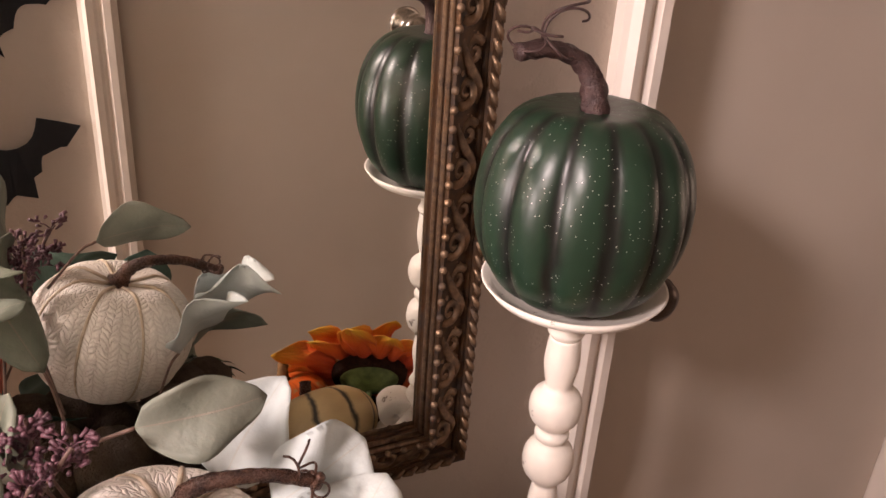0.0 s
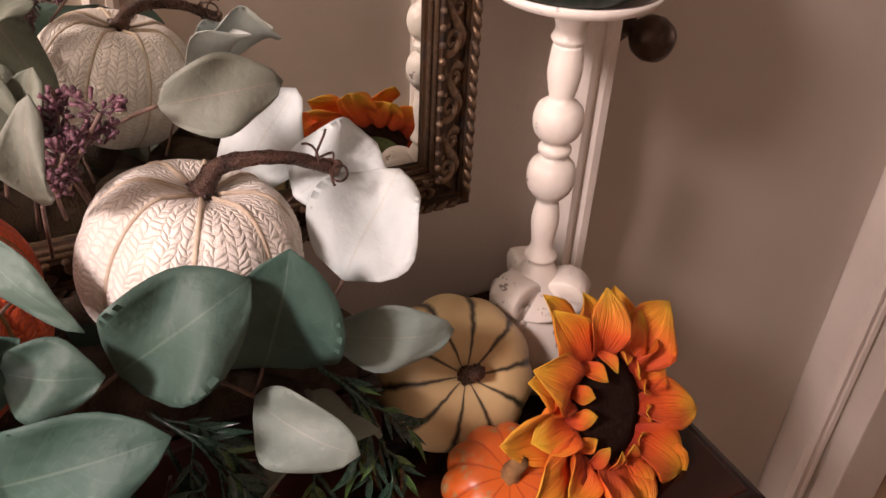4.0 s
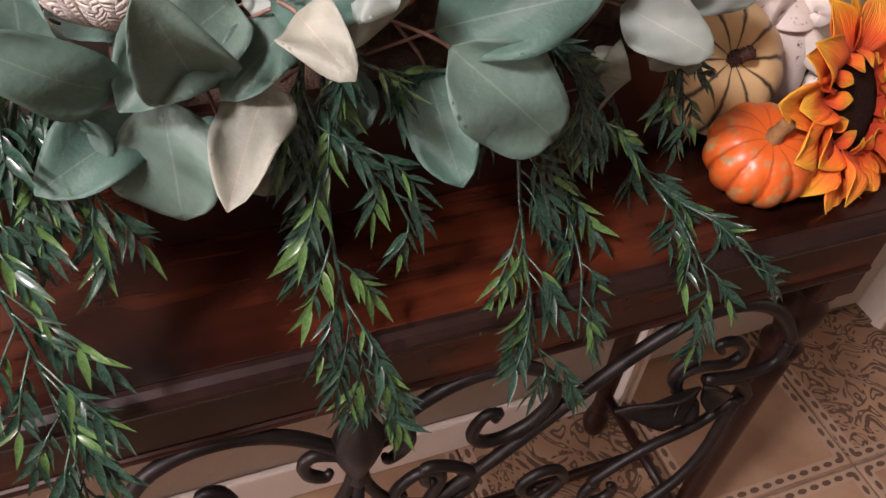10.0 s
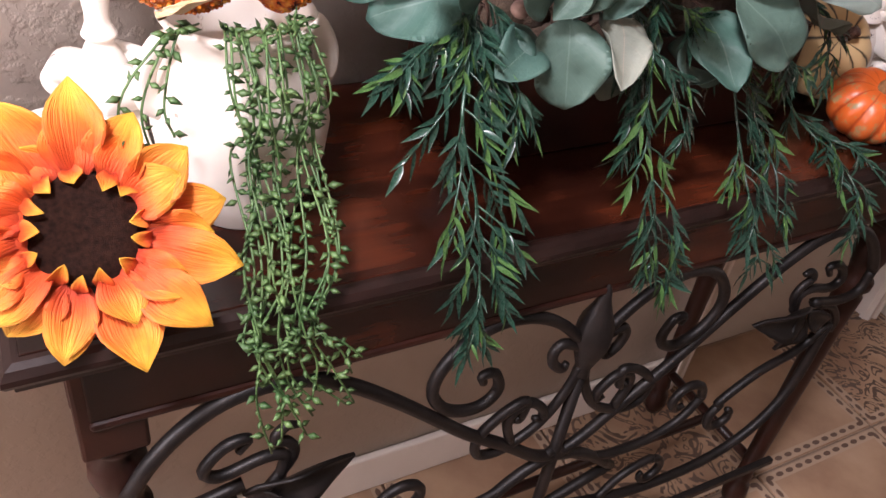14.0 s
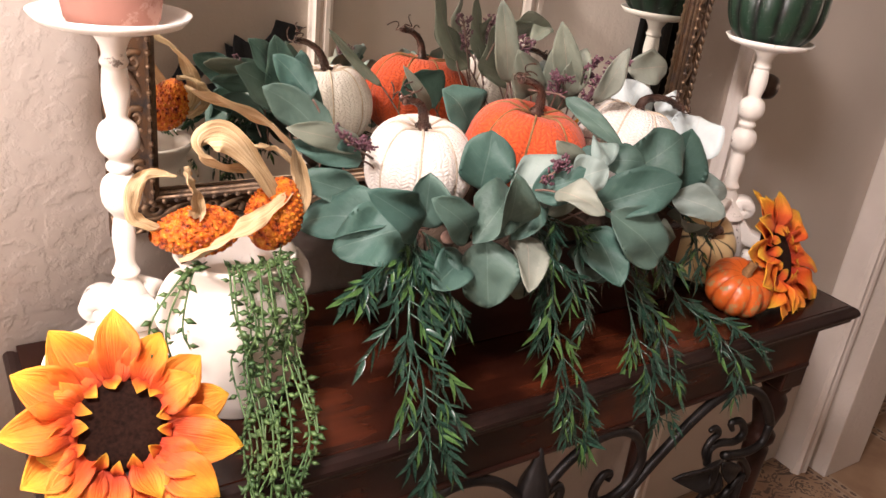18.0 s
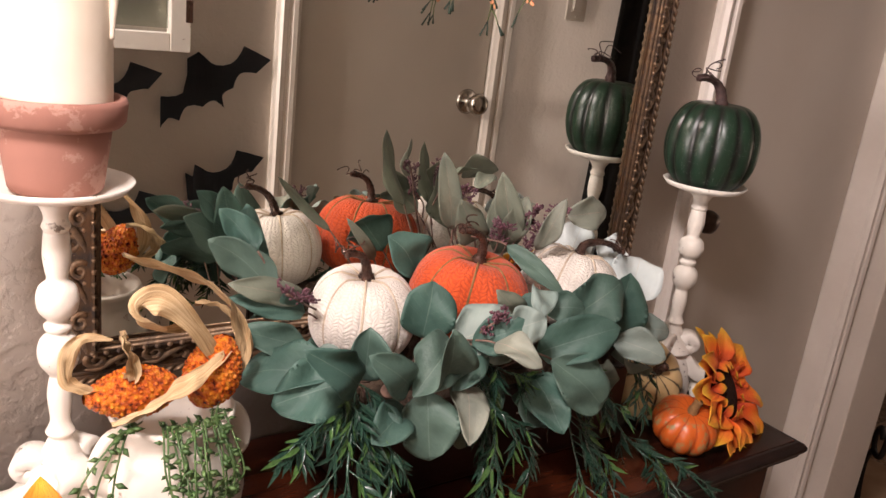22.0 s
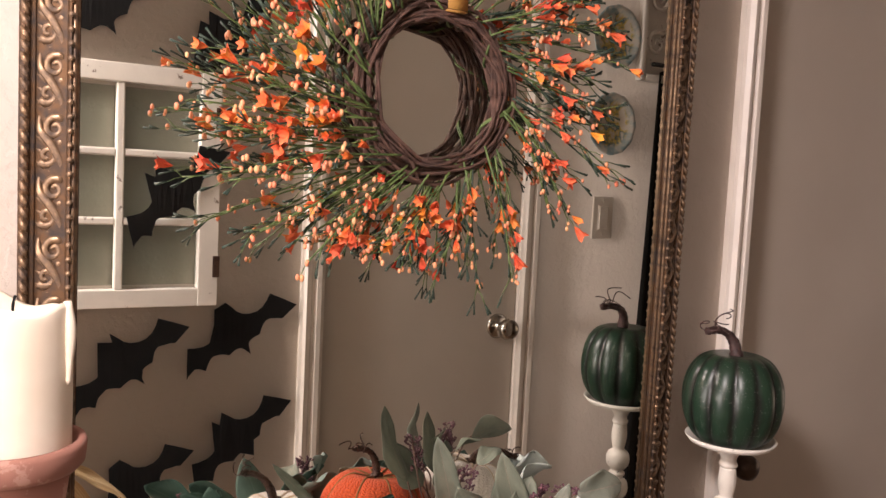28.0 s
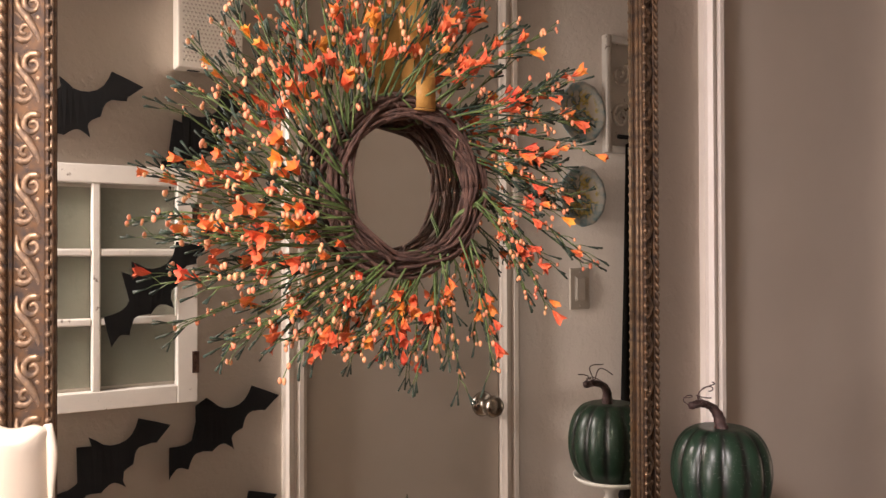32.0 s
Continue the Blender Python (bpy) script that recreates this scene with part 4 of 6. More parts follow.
def candlestick(place, height, plate_r, label, turn, slim=1.0):
    c = thing("candlestick", label, "candlestick", place, "turned candlesticks", turn=turn)
    foot = 0.075
    k = (height - foot) / 0.246
    part("shaft", lathe([(max(0.0001, q.x) * slim, foot + q.z * k) for q in spline([(r, 0, z) for r, z in STICK], 3)], 36), M_STONE, c, "turned shaft with two balls")
    part("drip_plate", lathe([(0.0001, height - 0.001), (plate_r * 0.6, height - 0.001), (plate_r * 0.9, height + 0.004), (plate_r, height + 0.009), (plate_r + 0.0015, height + 0.0085), (plate_r * 0.92, height + 0.001), (plate_r * 0.6, height - 0.004), (0.0001, height - 0.004)], 48), M_STONE, c, "shallow dish with chipped rim")
    base = [(0.0001, foot + 0.004), (0.022, foot + 0.004), (0.027, foot - 0.006), (0.033, foot - 0.022), (0.038, foot - 0.056), (0.037, foot - 0.070), (0.0001, foot - 0.070)]
    part("base", lathe(base, 36, lambda a, q: 1 + 0.10 * math.cos(3 * a) * math.sin(math.pi * min(1, q * 1.4))), M_STONE, c, "three-sided base")
    for i in range(3):
        a = 2 * math.pi * i / 3
        ca, sa = math.cos(a), math.sin(a)
        pts = [(0.020, foot + 0.010), (0.030, foot + 0.008), (0.034, foot + 0.016), (0.027, foot + 0.023), (0.016, foot + 0.020), (0.014, foot + 0.004), (0.026, foot - 0.012), (0.040, foot - 0.026),
               (0.055, foot - 0.032), (0.066, foot - 0.042), (0.067, foot - 0.058), (0.057, foot - 0.066), (0.047, foot - 0.061), (0.048, foot - 0.051), (0.056, foot - 0.050)]
        slab = carved([(q.x, q.z) for q in spline([(x, 0, z) for x, z in pts], 4)], lambda f: 0.0050 + 0.0052 * math.sin(math.pi * f) ** 1.3, 0.0135)
        part("scroll_foot", moved(slab, pose(0, 0, 0, 0, 0, 120 * i)), M_STONE, c, "carved scroll foot")
    return c


candlestick((-0.427, -0.105, T), 0.343, 0.060, "white chipped turned candlestick holding a clay pot", 40, 0.90)
candlestick((0.399, -0.097, T), 0.318, 0.0555, "white chipped turned candlestick holding a green pumpkin", 75, 0.93)

gp = thing("green_pumpkin", "dark green painted pumpkin with a twisted twig stem", "pumpkin", (0.397, -0.097, T + 0.3155))
grow = pumpkin_rows(0.0635, 0.124, 26, 0.09, 0.62)
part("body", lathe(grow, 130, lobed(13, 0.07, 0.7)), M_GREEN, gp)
gs = part("stem", stem_data([(-0.004, -0.004, 0.109), (-0.003, -0.003, 0.120), (-0.006, 0.0, 0.136), (-0.016, 0.003, 0.147), (-0.034, 0.004, 0.152), (-0.052, 0.003, 0.151)], 0.0092, 0.0046), M_STEMDARK, gp, "dark twisted twig stem")
for s in (3, 5, 8):
    part("wire_curl", curl_wire((-0.050, 0.003, 0.151), 0.016, s), M_STEMDARK, gs)
for s in (12, 14):
    part("wire_curl", curl_wire((-0.036, 0.004, 0.154), 0.022, s, 0.8), M_STEMDARK, gs)

pot = thing("terracotta_pot", "weathered terracotta pot standing on a candlestick", "flower pot", (-0.426, -0.105, T + 0.344))
part("bowl", lathe([(0.0001, 0.0), (0.034, 0.0), (0.036, 0.003), (0.0425, 0.052), (0.0415, 0.054), (0.0001, 0.054)], 48), M_TERRA, pot)
part("rim", lathe([(0.0415, 0.0535), (0.049, 0.0535), (0.053, 0.058), (0.0545, 0.072), (0.053, 0.076), (0.048, 0.076), (0.047, 0.070), (0.040, 0.060), (0.0001, 0.058)], 48), M_TERRA, pot, "thick rolled rim")
candle = thing("pillar_candle", "thick ivory pillar candle with melted rim", "candle", (-0.426, -0.105, T + 0.4025))
rnd = random.Random(5)
ph = [rnd.uniform(0, 6.28) for _ in range(4)]


def melt(data, z0):
    out = []
    for x, y, z in data[0]:
        a = math.atan2(y, x)
        k = max(0.0, (z - z0)) / 0.02
        out.append((x, y, z + k * (0.0035 * math.sin(2 * a + ph[0]) + 0.0025 * math.sin(5 * a + ph[1]))))
    return out, data[1], data[2]


part("wax", melt(lathe([(0.0001, 0.0), (0.0425, 0.0), (0.043, 0.004), (0.043, 0.094), (0.0435, 0.110), (0.044, 0.116), (0.0425, 0.120), (0.039, 0.119), (0.037, 0.111), (0.028, 0.101), (0.0001, 0.099)], 56), 0.085), M_WAX, candle)
part("wax_drip", tube(spline([(0.036, -0.023, 0.128), (0.0385, -0.0245, 0.106), (0.038, -0.024, 0.082), (0.0375, -0.0235, 0.064)], 5), lambda t: 0.003 + 0.0012 * math.sin(5 * t), 8), M_WAX, candle, "run of melted wax")
part("wick", tube([(0, 0, 0.116), (0.0005, 0, 0.124), (0.002, 0, 0.130)], 0.0011, 6), M_BAT, candle, "burnt black wick")


# ---- planter with eucalyptus ----
planter = thing("planter_box", "dark stained wooden planter box under the foliage", "planter", (0.045, -0.098, T))
part("front_board", box(-0.195, -0.064, 0.0, 0.195, -0.052, 0.105, 0.002), M_DARKWOOD, planter)
part("back_board", box(-0.195, 0.052, 0.0, 0.195, 0.064, 0.105, 0.002), M_DARKWOOD, planter)
for x in (-0.195, 0.183):
    part("end_board", box(x, -0.052, 0.0, x + 0.012, 0.052, 0.105, 0.002), M_DARKWOOD, planter)
part("bottom_board", box(-0.183, -0.052, 0.002, 0.183, 0.052, 0.012), M_DARKWOOD, planter)
moss = []
for i in range(70):
    rr = random.Random(i)
    moss.append(ball((rr.uniform(-0.175, 0.175), rr.uniform(-0.046, 0.046), 0.115 + rr.uniform(0, 0.03)), rr.uniform(0.016, 0.032), 0.8, 7, 5))
part("moss_fill", joined(moss + [box_data(-0.183, -0.052, 0.012, 0.183, 0.052, 0.12)]), M_LOAM, planter, "dark dry moss filling the box")

foliage = thing("eucalyptus_arrangement", "artificial seeded eucalyptus with broad dusty green leaves", "foliage")
LEAF_N = [0]


def leaf(base, tip, width, mat, up=(-0.3, -0.6, 0.75), bend=0.12, fat=0.43):
    LEAF_N[0] += 1
    k = LEAF_N[0]
    fat += (0.0, 0.06, -0.05, 0.03)[k % 4]
    ob = part("leaf", blade(base, tip, width * 1.30, up, bend, 0.14 + 0.1 * (k % 3), fat, 13, 5, 0.09 + 0.03 * (k % 4), k, 0.0006, 1.02), mat, foliage)
    b, t = Vector(base), Vector(tip)
    d = (b - t).normalized()
    root = b + d * 0.035 + Vector((0, 0.02, -0.02))
    part("leaf_stalk", tube(spline([root, b + d * 0.012 + Vector((0, 0.003, -0.004)), b], 4), 0.0011, 6), M_TWIG, ob)
    return ob


leaf((-0.125, -0.230, 0.872), (-0.127, -0.251, 0.808), 0.044, M_TEAL, (-0.37, -0.74, 0.55), 0.06)
leaf((-0.071, -0.218, 0.864), (-0.107, -0.283, 0.838), 0.030, M_OLIVE, (-0.21, -0.73, 0.65), 0.1)
leaf((-0.059, -0.242, 0.918), (-0.047, -0.300, 0.916), 0.022, M_OLIVE, (-0.27, -0.76, 0.58), 0.16)
leaf((0.023, -0.216, 0.883), (0.104, -0.253, 0.917), 0.039, M_TEAL, (-0.45, -0.72, 0.53), 0.12)
leaf((0.023, -0.239, 0.886), (0.083, -0.267, 0.833), 0.046, M_TEAL, (-0.43, -0.68, 0.60), 0.1)
leaf((0.018, -0.220, 0.861), (0.024, -0.274, 0.816), 0.036, M_TEAL, (-0.38, -0.68, 0.63), 0.08)
leaf((0.090, -0.186, 0.900), (0.157, -0.196, 0.944), 0.044, M_TEAL, (-0.35, -0.80, 0.48), 0.20)
leaf((0.164, -0.168, 0.860), (0.180, -0.187, 0.949), 0.052, M_TEAL, (-0.05, -0.85, 0.55), 0.10)
leaf((0.044, -0.190, 0.923), (0.085, -0.215, 0.926), 0.027, M_TEAL, (-0.44, -0.76, 0.47), 0.16)
leaf((0.037, -0.125, 0.974), (0.081, -0.185, 0.929), 0.017, M_TEAL, (-0.42, -0.81, 0.40), 0.1)
leaf((0.042, -0.185, 0.942), (0.011, -0.225, 0.928), 0.022, M_MIST, (-0.39, -0.79, 0.47), 0.12)
leaf((0.207, -0.162, 0.864), (0.278, -0.183, 0.859), 0.028, M_MIST, (-0.62, -0.64, 0.46), 0.22)
leaf((0.150, -0.205, 0.877), (0.187, -0.256, 0.868), 0.030, M_MIST, (-0.57, -0.64, 0.51), 0.18)
leaf((0.217, -0.159, 0.899), (0.270, -0.120, 0.939), 0.049, M_PALELIT, (-0.62, -0.69, 0.38), 0.08)
leaf((0.205, -0.115, 0.932), (0.268, -0.090, 0.942), 0.040, M_PALELIT, (-0.59, -0.73, 0.34), 0.1)
leaf((0.140, -0.107, 0.998), (0.206, -0.107, 1.001), 0.030, M_OLIVE, (-0.55, -0.79, 0.28), 0.1)
leaf((-0.210, -0.203, 0.890), (-0.271, -0.126, 0.864), 0.042, M_TEAL, (-0.35, -0.45, 0.80), 0.10)
leaf((-0.205, -0.212, 0.886), (-0.264, -0.186, 0.861), 0.044, M_TEAL, (-0.30, -0.70, 0.62), 0.12)
leaf((-0.214, -0.156, 0.888), (-0.201, -0.217, 0.882), 0.032, M_MIST, (-0.45, -0.45, 0.75), 0.16)
leaf((-0.178, -0.216, 0.864), (-0.167, -0.230, 0.819), 0.034, M_TEAL, (-0.30, -0.80, 0.45), 0.08)
leaf((-0.205, -0.130, 0.885), (-0.275, -0.125, 0.912), 0.026, M_TEAL, (-0.21, -0.86, 0.46), 0.1)
leaf((-0.198, -0.225, 0.889), (-0.262, -0.240, 0.940), 0.031, M_TEAL, (-0.25, -0.84, 0.47), 0.16)
leaf((-0.180, -0.200, 0.878), (-0.179, -0.205, 0.935), 0.036, M_TEAL, (-0.30, -0.84, 0.46), 0.12)
leaf((-0.146, -0.232, 0.881), (-0.204, -0.250, 0.930), 0.028, M_TEAL, (-0.32, -0.81, 0.49), 0.14)
leaf((-0.092, -0.165, 0.895), (-0.086, -0.165, 0.957), 0.044, M_TEAL, (-0.40, -0.83, 0.40), 0.1)
leaf((-0.083, -0.205, 0.908), (-0.147, -0.240, 0.875), 0.040, M_TEAL, (-0.39, -0.79, 0.48), 0.12)
leaf((-0.077, -0.195, 0.899), (-0.007, -0.205, 0.925), 0.043, M_MIST, (-0.47, -0.78, 0.42), 0.1)
leaf((-0.137, -0.215, 0.849), (-0.193, -0.250, 0.841), 0.031, M_TEAL, (-0.32, -0.77, 0.55), 0.1)
leaf((0.017, -0.180, 0.901), (0.055, -0.185, 0.935), 0.026, M_TEAL, (-0.54, -0.75, 0.39), 0.12)
leaf((0.022, -0.180, 0.912), (-0.019, -0.185, 0.948), 0.021, M_SAGE, (-0.51, -0.77, 0.38), 0.14)
leaf((-0.047, -0.210, 0.899), (-0.098, -0.235, 0.870), 0.026, M_TEAL, (-0.44, -0.76, 0.48), 0.1)
leaf((-0.103, -0.215, 0.863), (-0.128, -0.265, 0.951), 0.035, M_TEAL, (-0.16, -0.80, 0.57), 0.1)
leaf((-0.066, -0.215, 0.906), (-0.017, -0.245, 0.932), 0.030, M_TEAL, (-0.28, -0.80, 0.54), 0.1)
leaf((-0.032, -0.205, 0.876), (0.007, -0.225, 0.913), 0.015, M_SAGE, (-0.33, -0.77, 0.55), 0.2)
leaf((-0.032, -0.235, 0.925), (-0.008, -0.255, 0.942), 0.030, M_MIST, (-0.33, -0.79, 0.52), 0.1)
leaf((-0.090, -0.050, 0.942), (-0.148, -0.085, 1.004), 0.010, M_SAGE, (-0.34, -0.89, 0.29), 0.1)
leaf((-0.200, -0.110, 0.930), (-0.285, -0.120, 0.958), 0.020, M_SAGE, (-0.20, -0.90, 0.38), 0.1)
leaf((-0.205, -0.120, 0.920), (-0.280, -0.110, 0.940), 0.020, M_TEAL, (-0.20, -0.89, 0.42), 0.1)
leaf((0.077, -0.130, 0.967), (0.084, -0.160, 1.036), 0.018, M_OLIVE, (-0.45, -0.83, 0.32), 0.1)
leaf((0.013, -0.050, 0.972), (-0.018, -0.060, 1.067), 0.022, M_SAGE, (-0.46, -0.86, 0.22), 0.08)
leaf((0.091, -0.070, 0.951), (0.053, -0.080, 1.048), 0.025, M_SAGE, (-0.54, -0.81, 0.24), 0.1)
leaf((0.041, -0.060, 0.959), (-0.002, -0.080, 1.017), 0.030, M_SAGE, (-0.48, -0.84, 0.26), 0.12)
leaf((0.076, -0.080, 0.962), (0.088, -0.090, 1.020), 0.024, M_SAGE, (-0.55, -0.80, 0.25), 0.14)
leaf((-0.022, -0.034, 0.917), (-0.062, -0.029, 0.962), 0.045, M_TEAL, (-0.3, -0.6, 0.75), 0.15)
leaf((0.061, -0.021, 1.014), (0.097, -0.013, 1.027), 0.018, M_SAGE, (0.2, -0.2, 1), 0.1)
leaf((0.185, -0.07, 0.917), (0.232, -0.044, 0.966), 0.040, M_PALELIT, (-0.3, -0.6, 0.7), 0.12)
leaf((0.096, -0.049, 0.934), (0.068, -0.056, 1.016), 0.030, M_SAGE, (-0.4, -0.8, 0.2), 0.12)
leaf((-0.213, -0.060, 0.921), (-0.276, -0.035, 0.974), 0.034, M_TEAL, (-0.25, 0.75, 0.60), 0.12)
leaf((-0.217, -0.045, 0.931), (-0.235, -0.030, 1.008), 0.028, M_TEAL, (-0.25, 0.75, 0.60), 0.12)
leaf((-0.229, -0.050, 0.963), (-0.264, -0.030, 1.004), 0.024, M_TEAL, (-0.25, 0.75, 0.60), 0.12)
# the leaves that fill the heart and the back of the arrangement
rnd = random.Random(21)
for i in range(13):
    a = math.pi * (0.02 + 0.96 * rnd.random())
    cx = rnd.uniform(-0.11, 0.19)
    base = Vector((cx, rnd.uniform(-0.12, -0.05), rnd.uniform(0.80, 0.83)))
    out = Vector((math.cos(a) * 0.9, rnd.uniform(-0.15, 0.45), rnd.uniform(-0.1, 0.22)))
    tip = base + out.normalized() * rnd.uniform(0.055, 0.085)
    tip.y = min(tip.y, -0.03)
    leaf(base, tip, rnd.uniform(0.036, 0.056), rnd.choice((M_TEAL, M_TEAL, M_SAGE)), (rnd.uniform(-0.4, 0.2), -0.5, 0.8), 0.15)
for i in range(7):
    cx = -0.13 + 0.34 * i / 6
    base = Vector((cx, -0.188 + rnd.uniform(-0.01, 0.01), 0.812 + rnd.uniform(-0.018, 0.015)))
    tip = base + Vector((rnd.uniform(-0.03, 0.03), -0.03, rnd.uniform(-0.01, 0.035)))
    leaf(base, tip, rnd.uniform(0.038, 0.052), rnd.choice((M_TEAL, M_TEAL, M_SAGE)), (rnd.uniform(-0.4, 0.2), -0.6, 0.7), 0.18)


def berry_sprig(base, tip, n, seed, mat=None):
    """A forked twig with small seed clusters."""
    rr = random.Random(seed)
    b, t = Vector(base), Vector(tip)
    mid = (b + t) / 2 + Vector((rr.uniform(-1, 1), rr.uniform(-1, 1), 0)) * 0.008
    st = part("seed_sprig", tube(spline([b, mid, t], 6), 0.0012, 6), M_TWIG, foliage, "plum twig with seed clusters")
    bits, twigs = [], []
    for i in range(n * 2 // 3):
        f = 0.45 + 0.55 * rr.random()
        p = b.lerp(t, f)
        d = Vector((rr.uniform(-1, 1), rr.uniform(-1, 0.6), rr.uniform(0.1, 1.1)))
        q = p + d * 0.008
        twigs.append(tube([p, (p + q) / 2 + Vector((0, 0, 0.001)), q], 0.0006, 4))
        for j in range(5):
            c = q + Vector((rr.uniform(-1, 1), rr.uniform(-1, 1), rr.uniform(-1, 1))) * 0.0035
            way = (d + Vector((rr.uniform(-1, 1), rr.uniform(-1, 1), rr.uniform(-0.4, 1)))).normalized() * rr.uniform(0.003, 0.0065)
            bits.append(tube([c, c + way * 0.5, c + way], (lambda f: 0.0007 + 0.0007 * f), 5))
    tagged(part("seed_spray", joined(bits + twigs), M_BERRY, st, "dusty mauve seeds"), kind="stuff")


berry_sprig((-0.060, -0.205, 0.890), (-0.050, -0.238, 0.942), 24, 1)
berry_sprig((0.060, -0.075, 0.945), (0.048, -0.100, 0.985), 22, 2)
berry_sprig((0.085, -0.085, 0.930), (0.092, -0.122, 0.988), 26, 3)
berry_sprig((0.090, -0.090, 0.950), (0.112, -0.122, 1.006), 26, 4)
berry_sprig((0.080, -0.080, 0.950), (0.094, -0.102, 1.012), 24, 6)
berry_sprig((0.030, -0.040, 0.950), (0.020, -0.055, 1.020), 18, 8)
berry_sprig((-0.185, -0.110, 0.915), (-0.235, -0.140, 0.950), 20, 9)
part("seed_pod", joined([ball((-0.167, -0.228, 0.879), 0.0075, 0.85, 12, 9), ball((-0.153, -0.230, 0.877), 0.0060, 0.85, 12, 9)]), M_TWIG, foliage, "small brown seed pods")


# ---- bamboo sprays that hang over the table's edge ----
LEAFLET = []
for mat in (M_BAMBOO, M_BAMBOOLIGHT):
    for bend in (-0.10, -0.02, 0.07):
        me = mesh_of("leaflet", *blade((0, 0, 0), (0, 0.025, 0), 0.0042, (0, 0, 1), bend, 0.4, 0.34, 6, 1, 0.0, 3, 0.0, 1.6))
        me.materials.append(mat)
        LEAFLET.append(me)


def leaflet(c, d, size, rr, light, parent):
    d = Vector(d).normalized()
    s = d.cross(Vector((0.2 + rr.uniform(-0.5, 0.5), -0.8, 0.5 + rr.uniform(-0.4, 0.4)))).normalized()
    m = Matrix((s, d, s.cross(d))).transposed().to_4x4() @ Matrix.Diagonal((size * rr.uniform(0.85, 1.2), size, size, 1))
    part("leaflet", LEAFLET[(3 if light else 0) + rr.randint(0, 2)], M_BAMBOO, parent, "", Matrix.Translation(c) @ m)


def spray(points, seed, spread=0.05, twigs=15, label="hanging artificial bamboo spray with narrow green leaves"):
    rr = random.Random(seed)
    s = thing("bamboo_spray", label, "foliage", group="hanging bamboo sprays")
    line = spline(points, 8)
    part("stem", tube(line, lambda t: 0.0017 - 0.0008 * t, 6), M_BAMBOO, s)
    n = len(line)
    for i in range(twigs):
        f = 0.08 + 0.92 * (i + rr.random() * 0.6) / twigs
        k = min(n - 2, int(f * (n - 1)))
        p, d = line[k], (line[k + 1] - line[k]).normalized()
        side = Vector((rr.choice((-1, 1)) * rr.uniform(0.4, 1.0), rr.uniform(-0.75, 0.15), rr.uniform(-0.2, 0.25)))
        reach = spread * rr.uniform(0.55, 1.1) * (0.65 + 0.5 * math.sin(math.pi * min(1, f * 1.05)))
        q = p + (side.normalized() * 0.75 + d * 0.75) * reach + Vector((0, 0, -0.012))
        mid = p.lerp(q, 0.5) + Vector((0, -0.004, 0.006))
        tw = spline([p, mid, q], 5)
        branch = part("twig", tube(tw, 0.0008, 5), M_BAMBOO, s)
        run = (q - p).normalized()
        fan = run.cross(Vector((rr.uniform(-0.5, 0.5), -0.8, 0.45))).normalized()
        count = 9
        fresh = rr.random() < 0.30
        for j in range(count):
            g = 0.34 + 0.66 * j / (count - 1)
            c = p.lerp(mid, g * 2) if g < 0.5 else mid.lerp(q, g * 2 - 1)
            way = 0 if j == count - 1 else (1 if j % 2 else -1)
            dirn = run * rr.uniform(0.75, 1.0) + fan * (way * rr.uniform(0.35, 0.75)) + Vector((0, rr.uniform(-0.3, 0.15), -0.18))
            leaflet(c, dirn, rr.uniform(0.62, 1.02) * (0.8 + 0.35 * g), rr, rr.random() < (0.55 if fresh else 0.10), branch)
    return s


spray([(-0.178, -0.185, 0.880), (-0.192, -0.210, 0.874), (-0.206, -0.235, 0.846), (-0.221, -0.262, 0.815), (-0.213, -0.285, 0.762), (-0.210, -0.302, 0.705), (-0.212, -0.310, 0.655)], 1, 0.040, 30)
spray([(-0.190, -0.195, 0.868), (-0.200, -0.215, 0.866), (-0.242, -0.235, 0.863), (-0.270, -0.248, 0.856)], 6, 0.026, 8, "short artificial bamboo spray with narrow green leaves")
spray([(-0.180, -0.195, 0.862), (-0.191, -0.220, 0.855), (-0.170, -0.236, 0.838), (-0.162, -0.248, 0.800)], 7, 0.026, 9, "short artificial bamboo spray with narrow green leaves")
spray([(-0.045, -0.190, 0.868), (-0.053, -0.220, 0.860), (-0.048, -0.240, 0.831), (-0.050, -0.265, 0.787), (-0.046, -0.288, 0.741), (-0.037, -0.303, 0.692), (-0.029, -0.310, 0.652)], 2, 0.031, 24)
spray([(-0.035, -0.195, 0.858), (-0.040, -0.222, 0.845), (-0.015, -0.240, 0.812), (0.006, -0.258, 0.765)], 8, 0.026, 8, "short artificial bamboo spray with narrow green leaves")
spray([(0.075, -0.175, 0.835), (0.089, -0.208, 0.796), (0.085, -0.240, 0.757), (0.083, -0.268, 0.724), (0.080, -0.300, 0.692), (0.095, -0.311, 0.650)], 3, 0.034, 18)
spray([(0.105, -0.175, 0.830), (0.121, -0.208, 0.772), (0.127, -0.235, 0.738), (0.124, -0.272, 0.716), (0.116, -0.300, 0.676)], 9, 0.030, 9)
spray([(0.175, -0.170, 0.800), (0.200, -0.200, 0.745), (0.216, -0.228, 0.722), (0.219, -0.255, 0.717), (0.221, -0.296, 0.695), (0.221, -0.308, 0.660)], 4, 0.030, 12)
spray([(0.205, -0.205, 0.735), (0.225, -0.232, 0.722), (0.248, -0.265, 0.716), (0.270, -0.300, 0.690)], 10, 0.026, 8, "short artificial bamboo spray with narrow green leaves")
spray([(0.100, -0.165, 0.850), (0.121, -0.190, 0.838), (0.133, -0.215, 0.820), (0.153, -0.235, 0.795)], 5, 0.028, 9, "short artificial bamboo spray with narrow green leaves")
